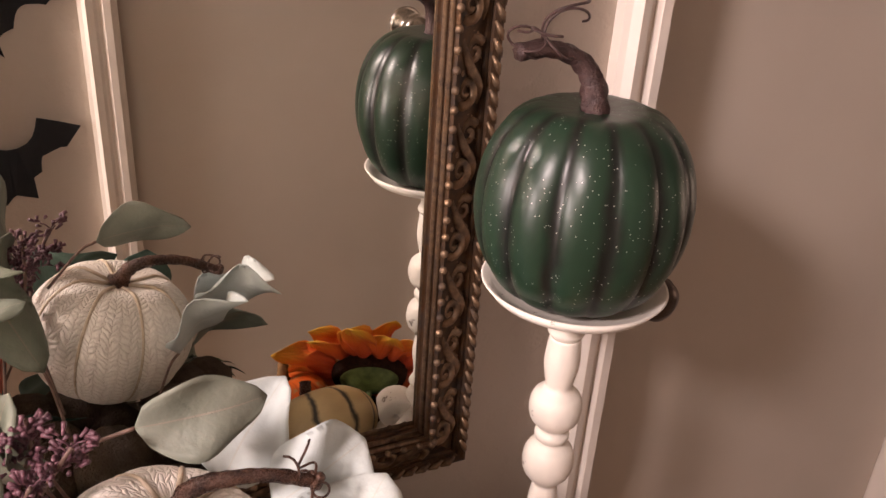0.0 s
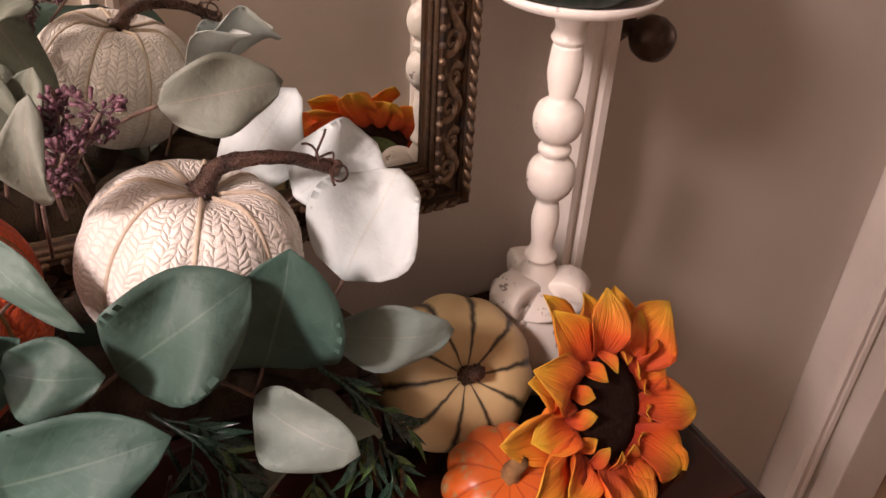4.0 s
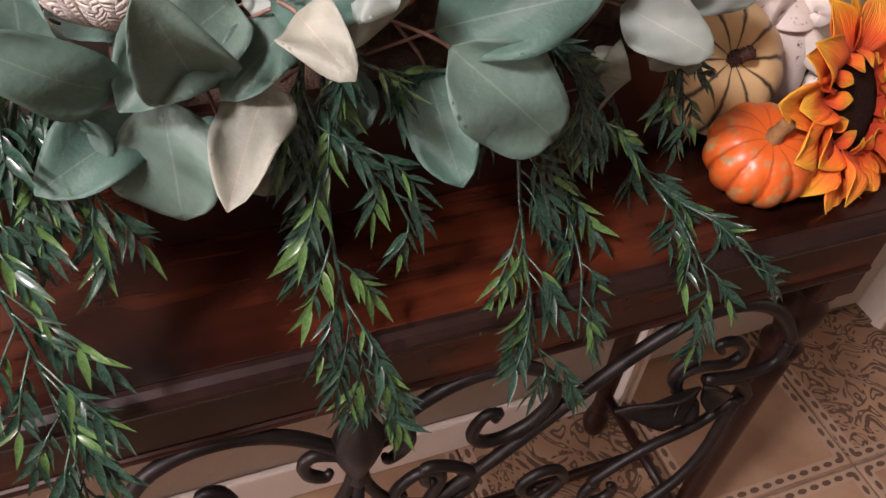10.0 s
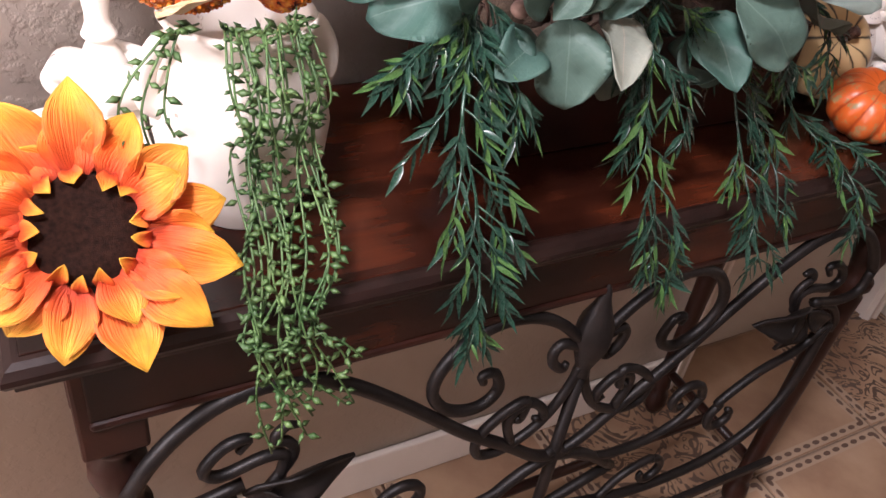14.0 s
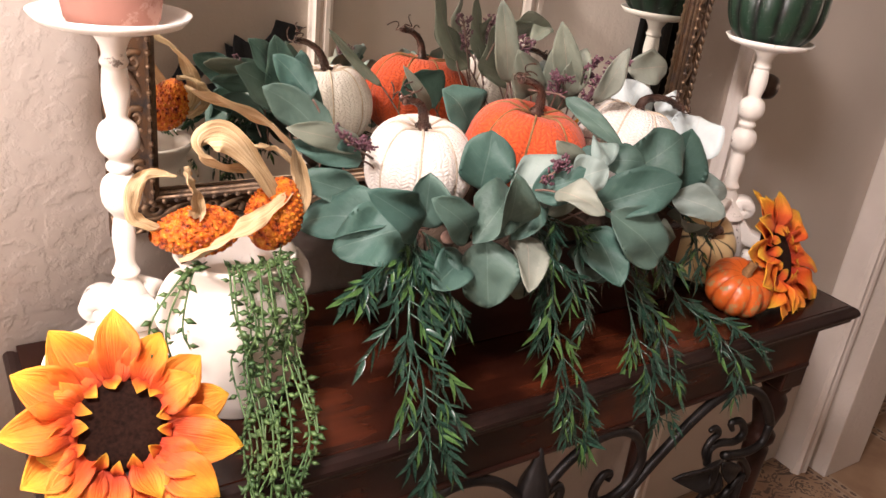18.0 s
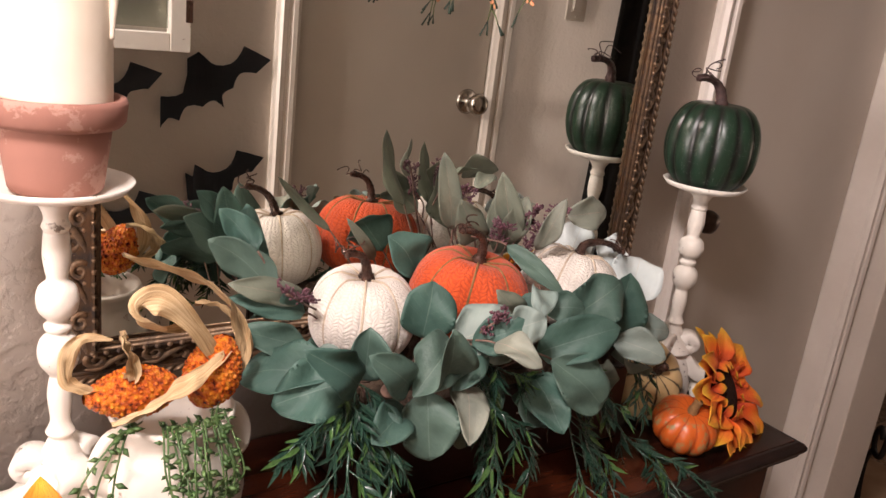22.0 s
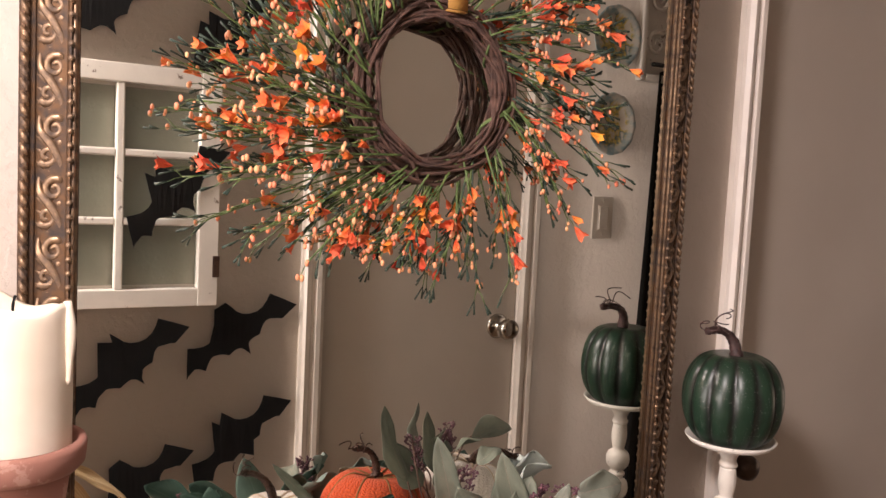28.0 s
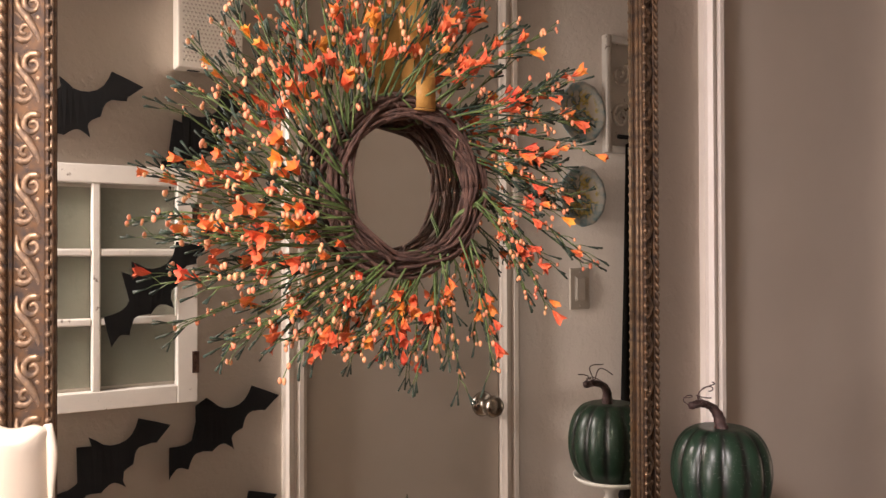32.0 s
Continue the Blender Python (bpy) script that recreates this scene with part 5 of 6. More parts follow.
spray([(0.195, -0.160, 0.845), (0.215, -0.190, 0.831), (0.223, -0.200, 0.802), (0.230, -0.210, 0.765)], 11, 0.022, 7, "short artificial bamboo spray with narrow green leaves")
spray([(-0.040, -0.180, 0.872), (-0.025, -0.200, 0.871), (-0.014, -0.220, 0.867), (0.006, -0.226, 0.862)], 12, 0.022, 6, "short artificial bamboo spray with narrow green leaves")


# ---- jar with trailing plant and corn ----
VX, VY = -0.343, -0.155
jar = thing("two_handled_jar", "cream stoneware jar with two small loop handles", "vase", (VX, VY, T), turn=8)
part("body", lathe([(0.0001, 0.000), (0.040, 0.000), (0.043, 0.003), (0.052, 0.024), (0.061, 0.052), (0.064, 0.077), (0.060, 0.100), (0.050, 0.120), (0.044, 0.131), (0.045, 0.137), (0.051, 0.148), (0.054, 0.153), (0.052, 0.157), (0.047, 0.152), (0.040, 0.139), (0.040, 0.126), (0.0001, 0.122)], 52), M_VASE, jar)
for s in (1, -1):
    pts = [(s * 0.046, 0, 0.141), (s * 0.056, 0, 0.139), (s * 0.066, 0, 0.122), (s * 0.067, 0, 0.103), (s * 0.058, 0, 0.094)]
    part("handle", tube(spline(pts, 6), 0.0068, 12, 0, 0, 1.5), M_VASE, jar, "rounded loop handle")

plant = thing("trailing_plant", "artificial trailing vine with small pointed leaves, spilling from the jar", "plant")
rnd = random.Random(9)


def bud3(c, d, size):
    """A small fat pointed leaf."""
    d = Vector(d).normalized()
    s = d.orthogonal().normalized()
    w = d.cross(s)
    c = Vector(c)
    v = [c]
    for k in range(4):
        a = k * math.pi / 2
        v.append(c + d * size * 0.4 + (s * math.cos(a) * 0.24 + w * math.sin(a) * 0.10) * size)
    v.append(c + d * size)
    return v, [(0, 2, 1), (0, 3, 2), (0, 4, 3), (0, 1, 4), (5, 1, 2), (5, 2, 3), (5, 3, 4), (5, 4, 1)], None


for i in range(20):
    f = i / 19
    x0 = VX - 0.036 + 0.068 * f + rnd.uniform(-0.006, 0.006)
    y0 = VY - 0.032 - 0.018 * math.sin(math.pi * f)
    w1, w2, w3 = (rnd.uniform(-0.012, 0.012) for _ in range(3))
    if i < 3:
        x0 = VX - 0.050 - 0.006 * i
        pts = [(x0 + 0.02, y0 + 0.02, T + 0.153), (x0, y0 - 0.008, T + 0.158), (x0 - 0.014 - 0.008 * i, y0 - 0.026, T + 0.122), (x0 - 0.008 + w1, y0 - 0.036, T + 0.105 - 0.02 * i)]
    else:
        end = rnd.uniform(0.592, 0.70)
        xe = -0.396 + 0.062 * f + w2
        pts = [(x0 + 0.008, y0 + 0.02, T + 0.153), (x0, y0 - 0.010 + w3 * 0.3, T + 0.161), (x0 + w1 * 0.6, y0 - 0.038, T + 0.128 + w2), (x0 + w2, -0.232 + w3, T + 0.085 + w1),
               ((x0 + xe) / 2 + w1, -0.282, T + 0.038), (xe, -0.306 + w1 * 0.3, T - 0.004), (xe + 0.006 + w3, -0.312, (T + end) / 2), (xe + 0.016 + w1 * 1.4, -0.314, end)]
    line = spline(pts, 7)
    strand = part("strand", tube(line, 0.0009, 5), M_VINE, plant)
    bits = []
    step = rnd.randint(0, 5)
    walked, due = 0.0, 0.004
    for k in range(2, len(line)):
        seg = (line[k] - line[k - 1]).length
        walked += seg
        while due < walked:
            p = line[k].lerp(line[k - 1], min(1, (walked - due) / seg))
            due += rnd.uniform(0.006, 0.0105)
            step += 1
            a = step * 2.4 + rnd.uniform(-0.5, 0.5)
            d = Vector((math.cos(a), math.sin(a) * 0.8 - 0.35, rnd.uniform(-0.1, 0.5))) + (line[k] - line[k - 1]).normalized() * rnd.uniform(0.2, 0.8)
            bits.append(bud3(p, d, rnd.uniform(0.0065, 0.0125)))
    tagged(part("vine_leaves", joined(bits), M_VINE, strand), kind="stuff")


def ribbon(pts, width, name, parent, mat, twist=0.0, up=(0, -0.5, 0.85), steps=8):
    line = spline(pts, steps)
    verts, uvs = [], []
    n = len(line)
    for i, p in enumerate(line):
        t = i / (n - 1)
        d = (line[min(i + 1, n - 1)] - line[max(0, i - 1)]).normalized()
        s = d.cross(Vector(up))
        s = s.normalized() if s.length > 1e-4 else d.orthogonal().normalized()
        s = Matrix.Rotation(twist * t, 3, d) @ s
        w = width * (0.10 + 0.95 * math.sin(math.pi * (0.10 + 0.88 * t)) ** 0.8) * (1 + 0.16 * math.sin(17 * t + width * 900))
        nrm = s.cross(d)
        for j in range(5):
            u = j / 2 - 1
            verts.append(p + s * (u * w / 2) + nrm * (0.0024 * math.sin(u * 5 + 9 * t) + 0.0011 * math.sin(31 * t + 2.5 * u + width * 700)))
            uvs.append((j / 4, t))
    m = 5
    faces = [(i * m + j, i * m + j + 1, (i + 1) * m + j + 1, (i + 1) * m + j) for i in range(n - 1) for j in range(m - 1)]
    k = len(verts)
    back = [Vector(q) + Vector((0.0003, 0.0005, -0.0004)) for q in verts]
    return part(name, (verts + back, faces + [tuple(reversed([q + k for q in f])) for f in faces], uvs + uvs), mat, parent, "dry curling corn husk" if mat is M_HUSK else "")


def corn(place, axis, length, r, seed, label):
    c = thing("corn_cob", label, "corn", group="glittered corn cobs")
    a = Vector(axis).normalized()
    m = Matrix.Translation(place) @ a.to_track_quat("Z", "Y").to_matrix().to_4x4()
    body = lathe([(max(0.0006, r * math.sin(math.pi * (0.03 + 0.94 * k / 16)) ** 0.6 * (1 - 0.25 * k / 16)), length * (k / 16 - 0.5)) for k in range(17)], 30)
    part("cob", moved(body, m), M_GLITTER, c)
    kern = []
    for k in range(17):
        f = 0.06 + 0.88 * k / 16
        rr = r * math.sin(math.pi * f) ** 0.6 * (1 - 0.25 * f)
        cnt = 14
        for j in range(cnt):
            an = 2 * math.pi * (j + 0.5 * (k % 2)) / cnt
            kern.append(ball((rr * math.cos(an), rr * math.sin(an), length * (f - 0.5)), 0.0024, 0.8, 6, 4))
    tagged(part("kernel_cover", moved(joined(kern), m), M_GLITTER, c, "glittered orange kernels"), kind="stuff")
    return c


c1 = corn((-0.383, -0.175, 0.892), (-0.95, -0.1, 0.05), 0.078, 0.023, 1, "orange glittered corn cob lying on the jar")
c2 = corn((-0.313, -0.169, 0.897), (0.355, 0.103, 0.884), 0.066, 0.027, 2, "orange glittered corn cob tilted in the jar")
ribbon([(-0.296, -0.165, 0.884), (-0.285, -0.160, 0.906), (-0.287, -0.158, 0.932), (-0.302, -0.160, 0.962), (-0.333, -0.168, 0.986), (-0.366, -0.178, 1.003), (-0.394, -0.190, 1.018)], 0.0200, "husk", c2, M_HUSK, 1.2)
ribbon([(-0.304, -0.172, 0.892), (-0.321, -0.180, 0.925), (-0.343, -0.186, 0.957), (-0.363, -0.188, 0.976), (-0.379, -0.186, 0.974), (-0.378, -0.182, 0.959), (-0.359, -0.176, 0.946), (-0.339, -0.170, 0.941)], 0.0210, "husk", c2, M_HUSK, -1.5)
ribbon([(-0.305, -0.180, 0.920), (-0.333, -0.198, 0.911), (-0.357, -0.206, 0.903), (-0.382, -0.210, 0.892), (-0.406, -0.206, 0.882)], 0.0150, "husk", c2, M_HUSK, 0.7)
ribbon([(-0.291, -0.160, 0.882), (-0.275, -0.145, 0.902), (-0.278, -0.130, 0.921), (-0.293, -0.120, 0.938), (-0.315, -0.120, 0.943)], 0.0150, "husk", c2, M_HUSK, 0.9)
ribbon([(-0.391, -0.180, 0.895), (-0.387, -0.190, 0.919), (-0.393, -0.195, 0.943), (-0.395, -0.190, 0.955)], 0.0150, "husk", c1, M_HUSK, 0.9)
ribbon([(-0.407, -0.180, 0.900), (-0.424, -0.182, 0.906), (-0.435, -0.182, 0.916), (-0.432, -0.180, 0.937), (-0.421, -0.180, 0.948), (-0.400, -0.180, 0.944)], 0.0115, "husk", c1, M_HUSK, 0.5)


# ---- sunflowers ----
def sunflower(centre, facing, size, seed, label, spin=0):
    fl = thing("sunflower", label, "flower", group="artificial sunflowers")
    rr = random.Random(seed)
    m = Matrix.Translation(centre) @ Vector(facing).to_track_quat("Z", "Y").to_matrix().to_4x4() @ pose(0, 0, 0, 0, 0, spin)
    part("seed_head", moved(lathe([(0.0001, -0.010), (size * 0.38, -0.008), (size * 0.41, 0.0), (size * 0.37, 0.005), (size * 0.22, 0.009), (0.0001, 0.0075)], 36), m), M_SEED, fl, "dark brown seed head")
    for ring, n, l0, l1, w, lift in ((0, 13, 0.30, 1.0, 0.41, 0.10), (1, 11, 0.30, 0.86, 0.36, 0.24), (2, 13, 0.44, 0.31, 0.13, -0.6)):
        for i in range(n):
            a = 2 * math.pi * (i + 0.5 * ring + rr.uniform(-0.14, 0.14)) / n
            ln = l1 * rr.uniform(0.82, 1.08)
            b = Vector((l0 * math.cos(a), l0 * math.sin(a), -0.004 / size + 0.03 * ring)) * size
            t = Vector((ln * math.cos(a), ln * math.sin(a), lift * (ln - l0) + (rr.uniform(-0.10, 0.08) if ring < 2 else 0.08))) * size
            bl = blade(b, t, w * size * rr.uniform(0.82, 1.15), (rr.uniform(-0.25, 0.25), rr.uniform(-0.25, 0.25), 1), rr.uniform(0.02, 0.17), 0.35, 0.56, 10, 6, 0.11, rr.randint(0, 9999), 0.0005, 1.5)
            part("petal" if ring < 2 else "inner_petal", moved(bl, m), M_PETAL, fl)
    part("calyx", moved(lathe([(0.0001, -0.022), (size * 0.12, -0.020), (size * 0.30, -0.010), (size * 0.33, -0.006), (0.0001, -0.006)], 20), m), M_SPRIG, fl, "green calyx")
    return m, fl


m1, f1 = sunflower((-0.465, -0.247, T + 0.064), (-0.06, -0.80, 0.55), 0.088, 3, "large orange and yellow sunflower leaning at the table edge", 8)
part("flower_stem", tube(spline([m1 @ Vector((0, 0, -0.02)), Vector((-0.466, -0.205, T + 0.030)), Vector((-0.464, -0.185, T + 0.003))], 6), 0.0035, 8), M_SPRIG, f1)
m2, f2 = sunflower((0.389, -0.205, T + 0.060), (0.30, -0.80, 0.50), 0.100, 5, "orange and yellow sunflower beside the small pumpkins", 20)
part("flower_stem", tube(spline([m2 @ Vector((0, 0, -0.02)), Vector((0.370, -0.170, T + 0.025)), Vector((0.350, -0.165, T + 0.004))], 6), 0.0035, 8), M_SPRIG, f2)


# ---- small pumpkin and gourd ----
def small_gourd(place, axis, r, h, lobes, depth, mat, label, name):
    g = thing(name, label, "pumpkin")
    m = Matrix.Translation(place) @ Vector(axis).to_track_quat("Z", "Y").to_matrix().to_4x4()
    rows = [(a, z - h / 2) for a, z in pumpkin_rows(r, h, 18, 0.13)]
    part("body", moved(lathe(rows, 88, lobed(lobes, depth, 0.8)), m), mat, g)
    part("stem", moved(stem_data([(0, 0, h * 0.36), (0.001, 0.001, h * 0.36 + 0.010), (0.004, 0.003, h * 0.36 + 0.022)], 0.0075, 0.0055), m), M_CORDBROWN if lobes == 11 else M_STEM, g, "short dry stem")
    return g


small_gourd((0.306, -0.217, T + 0.032), (-0.15, -0.35, 0.92), 0.044, 0.062, 11, 0.10, M_MINI, "small blotchy orange pumpkin on the table", "mini_pumpkin")
small_gourd((0.310, -0.132, T + 0.060), (-0.12, -0.72, 0.62), 0.059, 0.072, 10, 0.05, M_GOURD, "cream gourd with dark green stripes, tilted forward", "striped_gourd")


# ---- wreath on the mirror ----
WC = Vector((-0.022, -0.022, 1.4385))
wreath = thing("wreath", "grapevine wreath with orange berries and blossoms, hung before the mirror", "wreath", WC)
rnd = random.Random(31)
for i in range(26):
    r0 = 0.087 + rnd.uniform(-0.010, 0.010)
    y0 = rnd.uniform(-0.013, 0.013)
    ph0, ph1 = rnd.uniform(0, 6.28), rnd.uniform(0, 6.28)
    pts = []
    for k in range(41):
        a = 2 * math.pi * k / 40
        rr = r0 + 0.005 * math.sin(3 * a + ph0)
        pts.append((rr * math.cos(a), y0 + 0.006 * math.sin(4 * a + ph1), rr * math.sin(a)))
    part("vine_strand", tube(pts, rnd.uniform(0.0015, 0.0027), 6), M_VINEWOOD, wreath)
for i in range(7):
    a0 = rnd.uniform(0, 6.28)
    pts = []
    for k in range(30):
        a = a0 + 2.2 * k / 29
        b = 14 * k / 29
        q = 0.087 + 0.015 * math.cos(b)
        pts.append((q * math.cos(a), 0.013 * math.sin(b), q * math.sin(a)))
    part("binding_vine", tube(pts, 0.0014, 5), M_VINEWOOD if i % 3 else M_SPRIG, wreath)


def blossom(c, d, size, seed):
    rr = random.Random(seed)
    d = Vector(d).normalized()
    s = d.orthogonal().normalized()
    w = d.cross(s)
    out = []
    for k in range(5):
        a = 2 * math.pi * k / 5 + rr.uniform(-0.2, 0.2)
        side = s * math.cos(a) + w * math.sin(a)
        out.append(blade(c, Vector(c) + d * size + side * size * rr.uniform(0.3, 0.6), size * 0.50, d - side * 0.6, 0.1, 0.3, 0.62, 4, 2, 0.05, seed + k, 0.0, 1.3))
    return out


# bundles of sprigs that all sweep the same way round the ring
for i in range(50):
    a0 = 2 * math.pi * (i + 0.8 * rnd.random()) / 50
    if -1.15 < math.atan2(math.sin(a0), math.cos(a0)) < -0.25 and i % 2:
        continue
    sweep = rnd.uniform(0.50, 0.95)
    rise = rnd.uniform(-0.38, 0.02)
    base = rnd.uniform(0.078, 0.104)
    reach = rnd.uniform(0.75, 1.0) * (0.225 if math.cos(a0) < -0.45 else 0.190 if math.sin(a0) > 0.2 else 0.145) * (1.2 if i % 7 == 0 else 1)
    for stem in range(rnd.choice((2, 2, 3))):
        a = a0 + rnd.uniform(-0.10, 0.10)
        er, et = Vector((math.cos(a), 0, math.sin(a))), Vector((-math.sin(a), 0, math.cos(a)))
        out = (er - et * (sweep + rnd.uniform(-0.22, 0.22)) + Vector((0, rise + rnd.uniform(-0.12, 0.10), 0))).normalized()
        length = reach * rnd.uniform(0.55, 1.0)
        p = er * (base + rnd.uniform(-0.006, 0.006)) + et * rnd.uniform(-0.01, 0.02) + Vector((0, rnd.uniform(-0.024, -0.010), 0))
        q = p + out * length + Vector((0, 0, -0.010 * rnd.random()))
        mid = p.lerp(q, 0.5) + Vector((rnd.uniform(-1, 1), rnd.uniform(-0.8, 0.0), rnd.uniform(-1, 1))) * 0.007
        q.y, mid.y = min(q.y, 0.012), min(mid.y, 0.010)
        line = spline([p, mid, q], 7)
        sprig = part("sprig", tube(line, lambda t: 0.00125 - 0.0004 * t, 5), M_SPRIGDARK if rnd.random() < 0.22 else M_SPRIG, wreath, "thin green sprig")
        green, dark, berries, bloom = [], [], [], []
        n = len(line)
        for k in range(3, n):
            d = (line[k] - line[k - 1]).normalized()
            f = k / (n - 1)
            for rep in range(2 if k == n - 1 else 1):
                if rnd.random() < 0.12:
                    continue
                side = (d * 1.1 + Vector((rnd.uniform(-1, 1), rnd.uniform(-0.8, 0.25), rnd.uniform(-1, 1))) * 0.62).normalized()
                e = line[k] + side * rnd.uniform(0.010, 0.024)
                e.y = min(e.y, 0.014)
                green.append(tube([line[k], line[k].lerp(e, 0.5) + Vector((0, -0.001, 0.001)), e], 0.0006, 4))
                kind = rnd.random()
                if kind < 0.42:
                    for b in range(rnd.choice((1, 2, 2))):
                        berries.append(ball(e + Vector((rnd.uniform(-1, 1), rnd.uniform(-1, 0.4), rnd.uniform(-1, 1))) * 0.0035, rnd.uniform(0.0015, 0.0026), 1.5, 7, 5))
                elif kind < 0.42 + 0.29 * (1.25 - f):
                    bloom.append(blossom(e, side, rnd.uniform(0.011, 0.020), rnd.randint(0, 9999)))
                else:
                    for b in range(2):
                        w2 = (side + Vector((rnd.uniform(-1, 1), rnd.uniform(-0.6, 0.2), rnd.uniform(-1, 1))) * 0.30).normalized()
                        g2 = e + w2 * rnd.uniform(0.010, 0.020)
                        g2.y = min(g2.y, 0.016)
                        dark.append(tube([e, e.lerp(g2, 0.5), g2], lambda t: 0.0006 + 0.0007 * t, 5))
        if green:
            tagged(part("twig_fork", joined(green), M_SPRIG, sprig), kind="stuff")
        if dark:
            tagged(part("fork_tip", joined(dark), M_SPRIGDARK, sprig, "dark green forked tips"), kind="stuff")
        if berries:
            tagged(part("berry_spray", joined(berries), M_BERRYORANGE, sprig, "small orange berries"), kind="stuff")
        for bl in bloom:
            part("blossom", joined(bl), M_BLOOM, sprig, "small orange fabric blossom")

hang = thing("wreath_ribbon", "mustard ribbon that hangs the wreath from the mirror's top", "ribbon")
for dx, w in ((0.012, 0.024),):
    part("loop", joined([box_data(WC.x + dx - w / 2, WC.y - 0.0225, 1.522, WC.x + dx + w / 2, WC.y - 0.0215, 1.556), box_data(WC.x + dx - w / 2, WC.y - 0.0225, 1.520, WC.x + dx + w / 2, WC.y + 0.018, 1.5212),
                         box_data(WC.x + dx - w / 2, WC.y + 0.0105, 1.522, WC.x + dx + w / 2, WC.y + 0.0115, 1.556)]), M_RIBBON, hang, "band looped round the vine ring")
for yy in (-0.0215, 0.0105):
    v = []
    for z, y, x in ((1.556, WC.y + yy, WC.x + 0.012), (1.65, WC.y + yy * 0.5, WC.x + 0.004), (1.80, -0.008 + yy * 0.05, WC.x - 0.004), (MZ1 + 0.004, -0.0165 + yy * 0.02, WC.x - 0.006)):
        v += [(x - 0.012, y, z), (x + 0.012, y, z)]
    part("strand", (v, [(0, 1, 3, 2), (2, 3, 5, 4), (4, 5, 7, 6)], None), M_RIBBON, hang, "flat hanging strand")
part("top_fold", box(WC.x - 0.018, -0.018, MZ1 + 0.0005, WC.x + 0.006, BACK + 0.0, MZ1 + 0.002), M_RIBBON, hang)


# ---- across the hall ----
def bat_outline():
    """Half a bat, from the notch between the ears to the tail."""
    half = [(0.0, 0.49), (0.05, 0.51), (0.10, 0.64), (0.145, 0.52), (0.17, 0.42), (0.23, 0.34), (0.32, 0.28), (0.43, 0.25), (0.54, 0.265), (0.65, 0.32), (0.74, 0.385), (0.87, 0.20), (1.0, 0.0)]
    def arc(p, q, sag, n=6):
        (x0, y0), (x1, y1) = p, q
        dx, dy = x1 - x0, y1 - y0
        return [(x0 + dx * k / n - dy * sag * math.sin(math.pi * k / n), y0 + dy * k / n + dx * sag * math.sin(math.pi * k / n)) for k in range(1, n + 1)]
    for p, q in (((1.0, 0.0), (0.70, -0.07)), ((0.70, -0.07), (0.28, -0.09)), ((0.28, -0.09), (0.0, -0.28))):
        half += arc(p, q, -0.30, 8)
    return half


def bat(x, z, span, tilt, tail, out=0.0):
    half = bat_outline()
    ring = half + [(-a, b) for a, b in reversed(half[1:-1])]
    n = len(ring)
    s = span / 2
    ang = math.radians(tilt)
    pts = [(s * (a * math.cos(ang) - b * math.sin(ang)), s * (a * math.sin(ang) + b * math.cos(ang))) for a, b in ring]
    off = [0.004 + 0.014 * abs(a) ** 1.5 for a, b in ring]
    bm = bmesh.new()
    rim = [bm.verts.new((px, 0, pz)) for px, pz in pts]
    f = bm.faces.new(rim)
    bmesh.ops.triangulate(bm, faces=[f], ngon_method="EAR_CLIP")
    for v, o in zip(rim, off):
        v.co.y = o
    ext = bmesh.ops.extrude_face_region(bm, geom=bm.faces[:])
    for g in ext["geom"]:
        if isinstance(g, bmesh.types.BMVert):
            g.co.y -= 0.0012
    bmesh.ops.recalc_face_normals(bm, faces=bm.faces[:])
    me = bpy.data.meshes.new("paper_bat")
    bm.to_mesh(me)
    bm.free()
    ob = part("paper_bat", me, M_BAT)
    ob.matrix_basis = pose(x, FRONT + out, z)
    tagged(ob, "black card bat pinned " + tail, "wall decoration", "paper bats")


bat(-0.232, 1.626, 0.276, 32, "on the wall above the window frame")
bat(0.022, 1.599, 0.27, 51, "on the wall above the window frame")
bat(-0.088, 1.284, 0.268, 47, "over the panes of the window frame", 0.030)
bat(0.050, 0.986, 0.276, 33, "on the plaster wall near the door")
bat(-0.170, 0.935, 0.276, 39, "on the plaster wall below the window frame")
bat(0.060, 0.757, 0.272, 42, "on the plaster wall low beside the door")
bat(-0.150, 0.680, 0.26, 38, "low on the plaster wall")

win = thing("old_window_frame", "whitewashed six-pane wooden window frame hung on the wall", "window frame", (-0.2035, FRONT, 1.303))
ww, wh, st = 0.1925, 0.237, 0.041
part("stile", box(-ww, 0.001, -wh, -ww + st, 0.030, wh, 0.002), M_WHITEWOOD, win)
part("stile", box(ww - st, 0.001, -wh, ww, 0.030, wh, 0.002), M_WHITEWOOD, win)
part("top_rail", box(-ww + st, 0.001, wh - 0.036, ww - st, 0.029, wh, 0.002), M_WHITEWOOD, win)
part("bottom_rail", box(-ww + st, 0.001, -wh, ww - st, 0.029, -wh + 0.036, 0.002), M_WHITEWOOD, win)
part("mullion", box(-0.008, 0.004, -wh + 0.036, 0.008, 0.026, wh - 0.036, 0.003), M_WHITEWOOD, win)
ph3 = (2 * wh - 0.072) / 3
for k in (1, 2):
    z = -wh + 0.036 + k * ph3
    for x0, x1 in ((-ww + st, -0.008), (0.008, ww - st)):
        part("muntin", box(x0, 0.005, z - 0.007, x1, 0.025, z + 0.007, 0.003), M_WHITEWOOD, win)
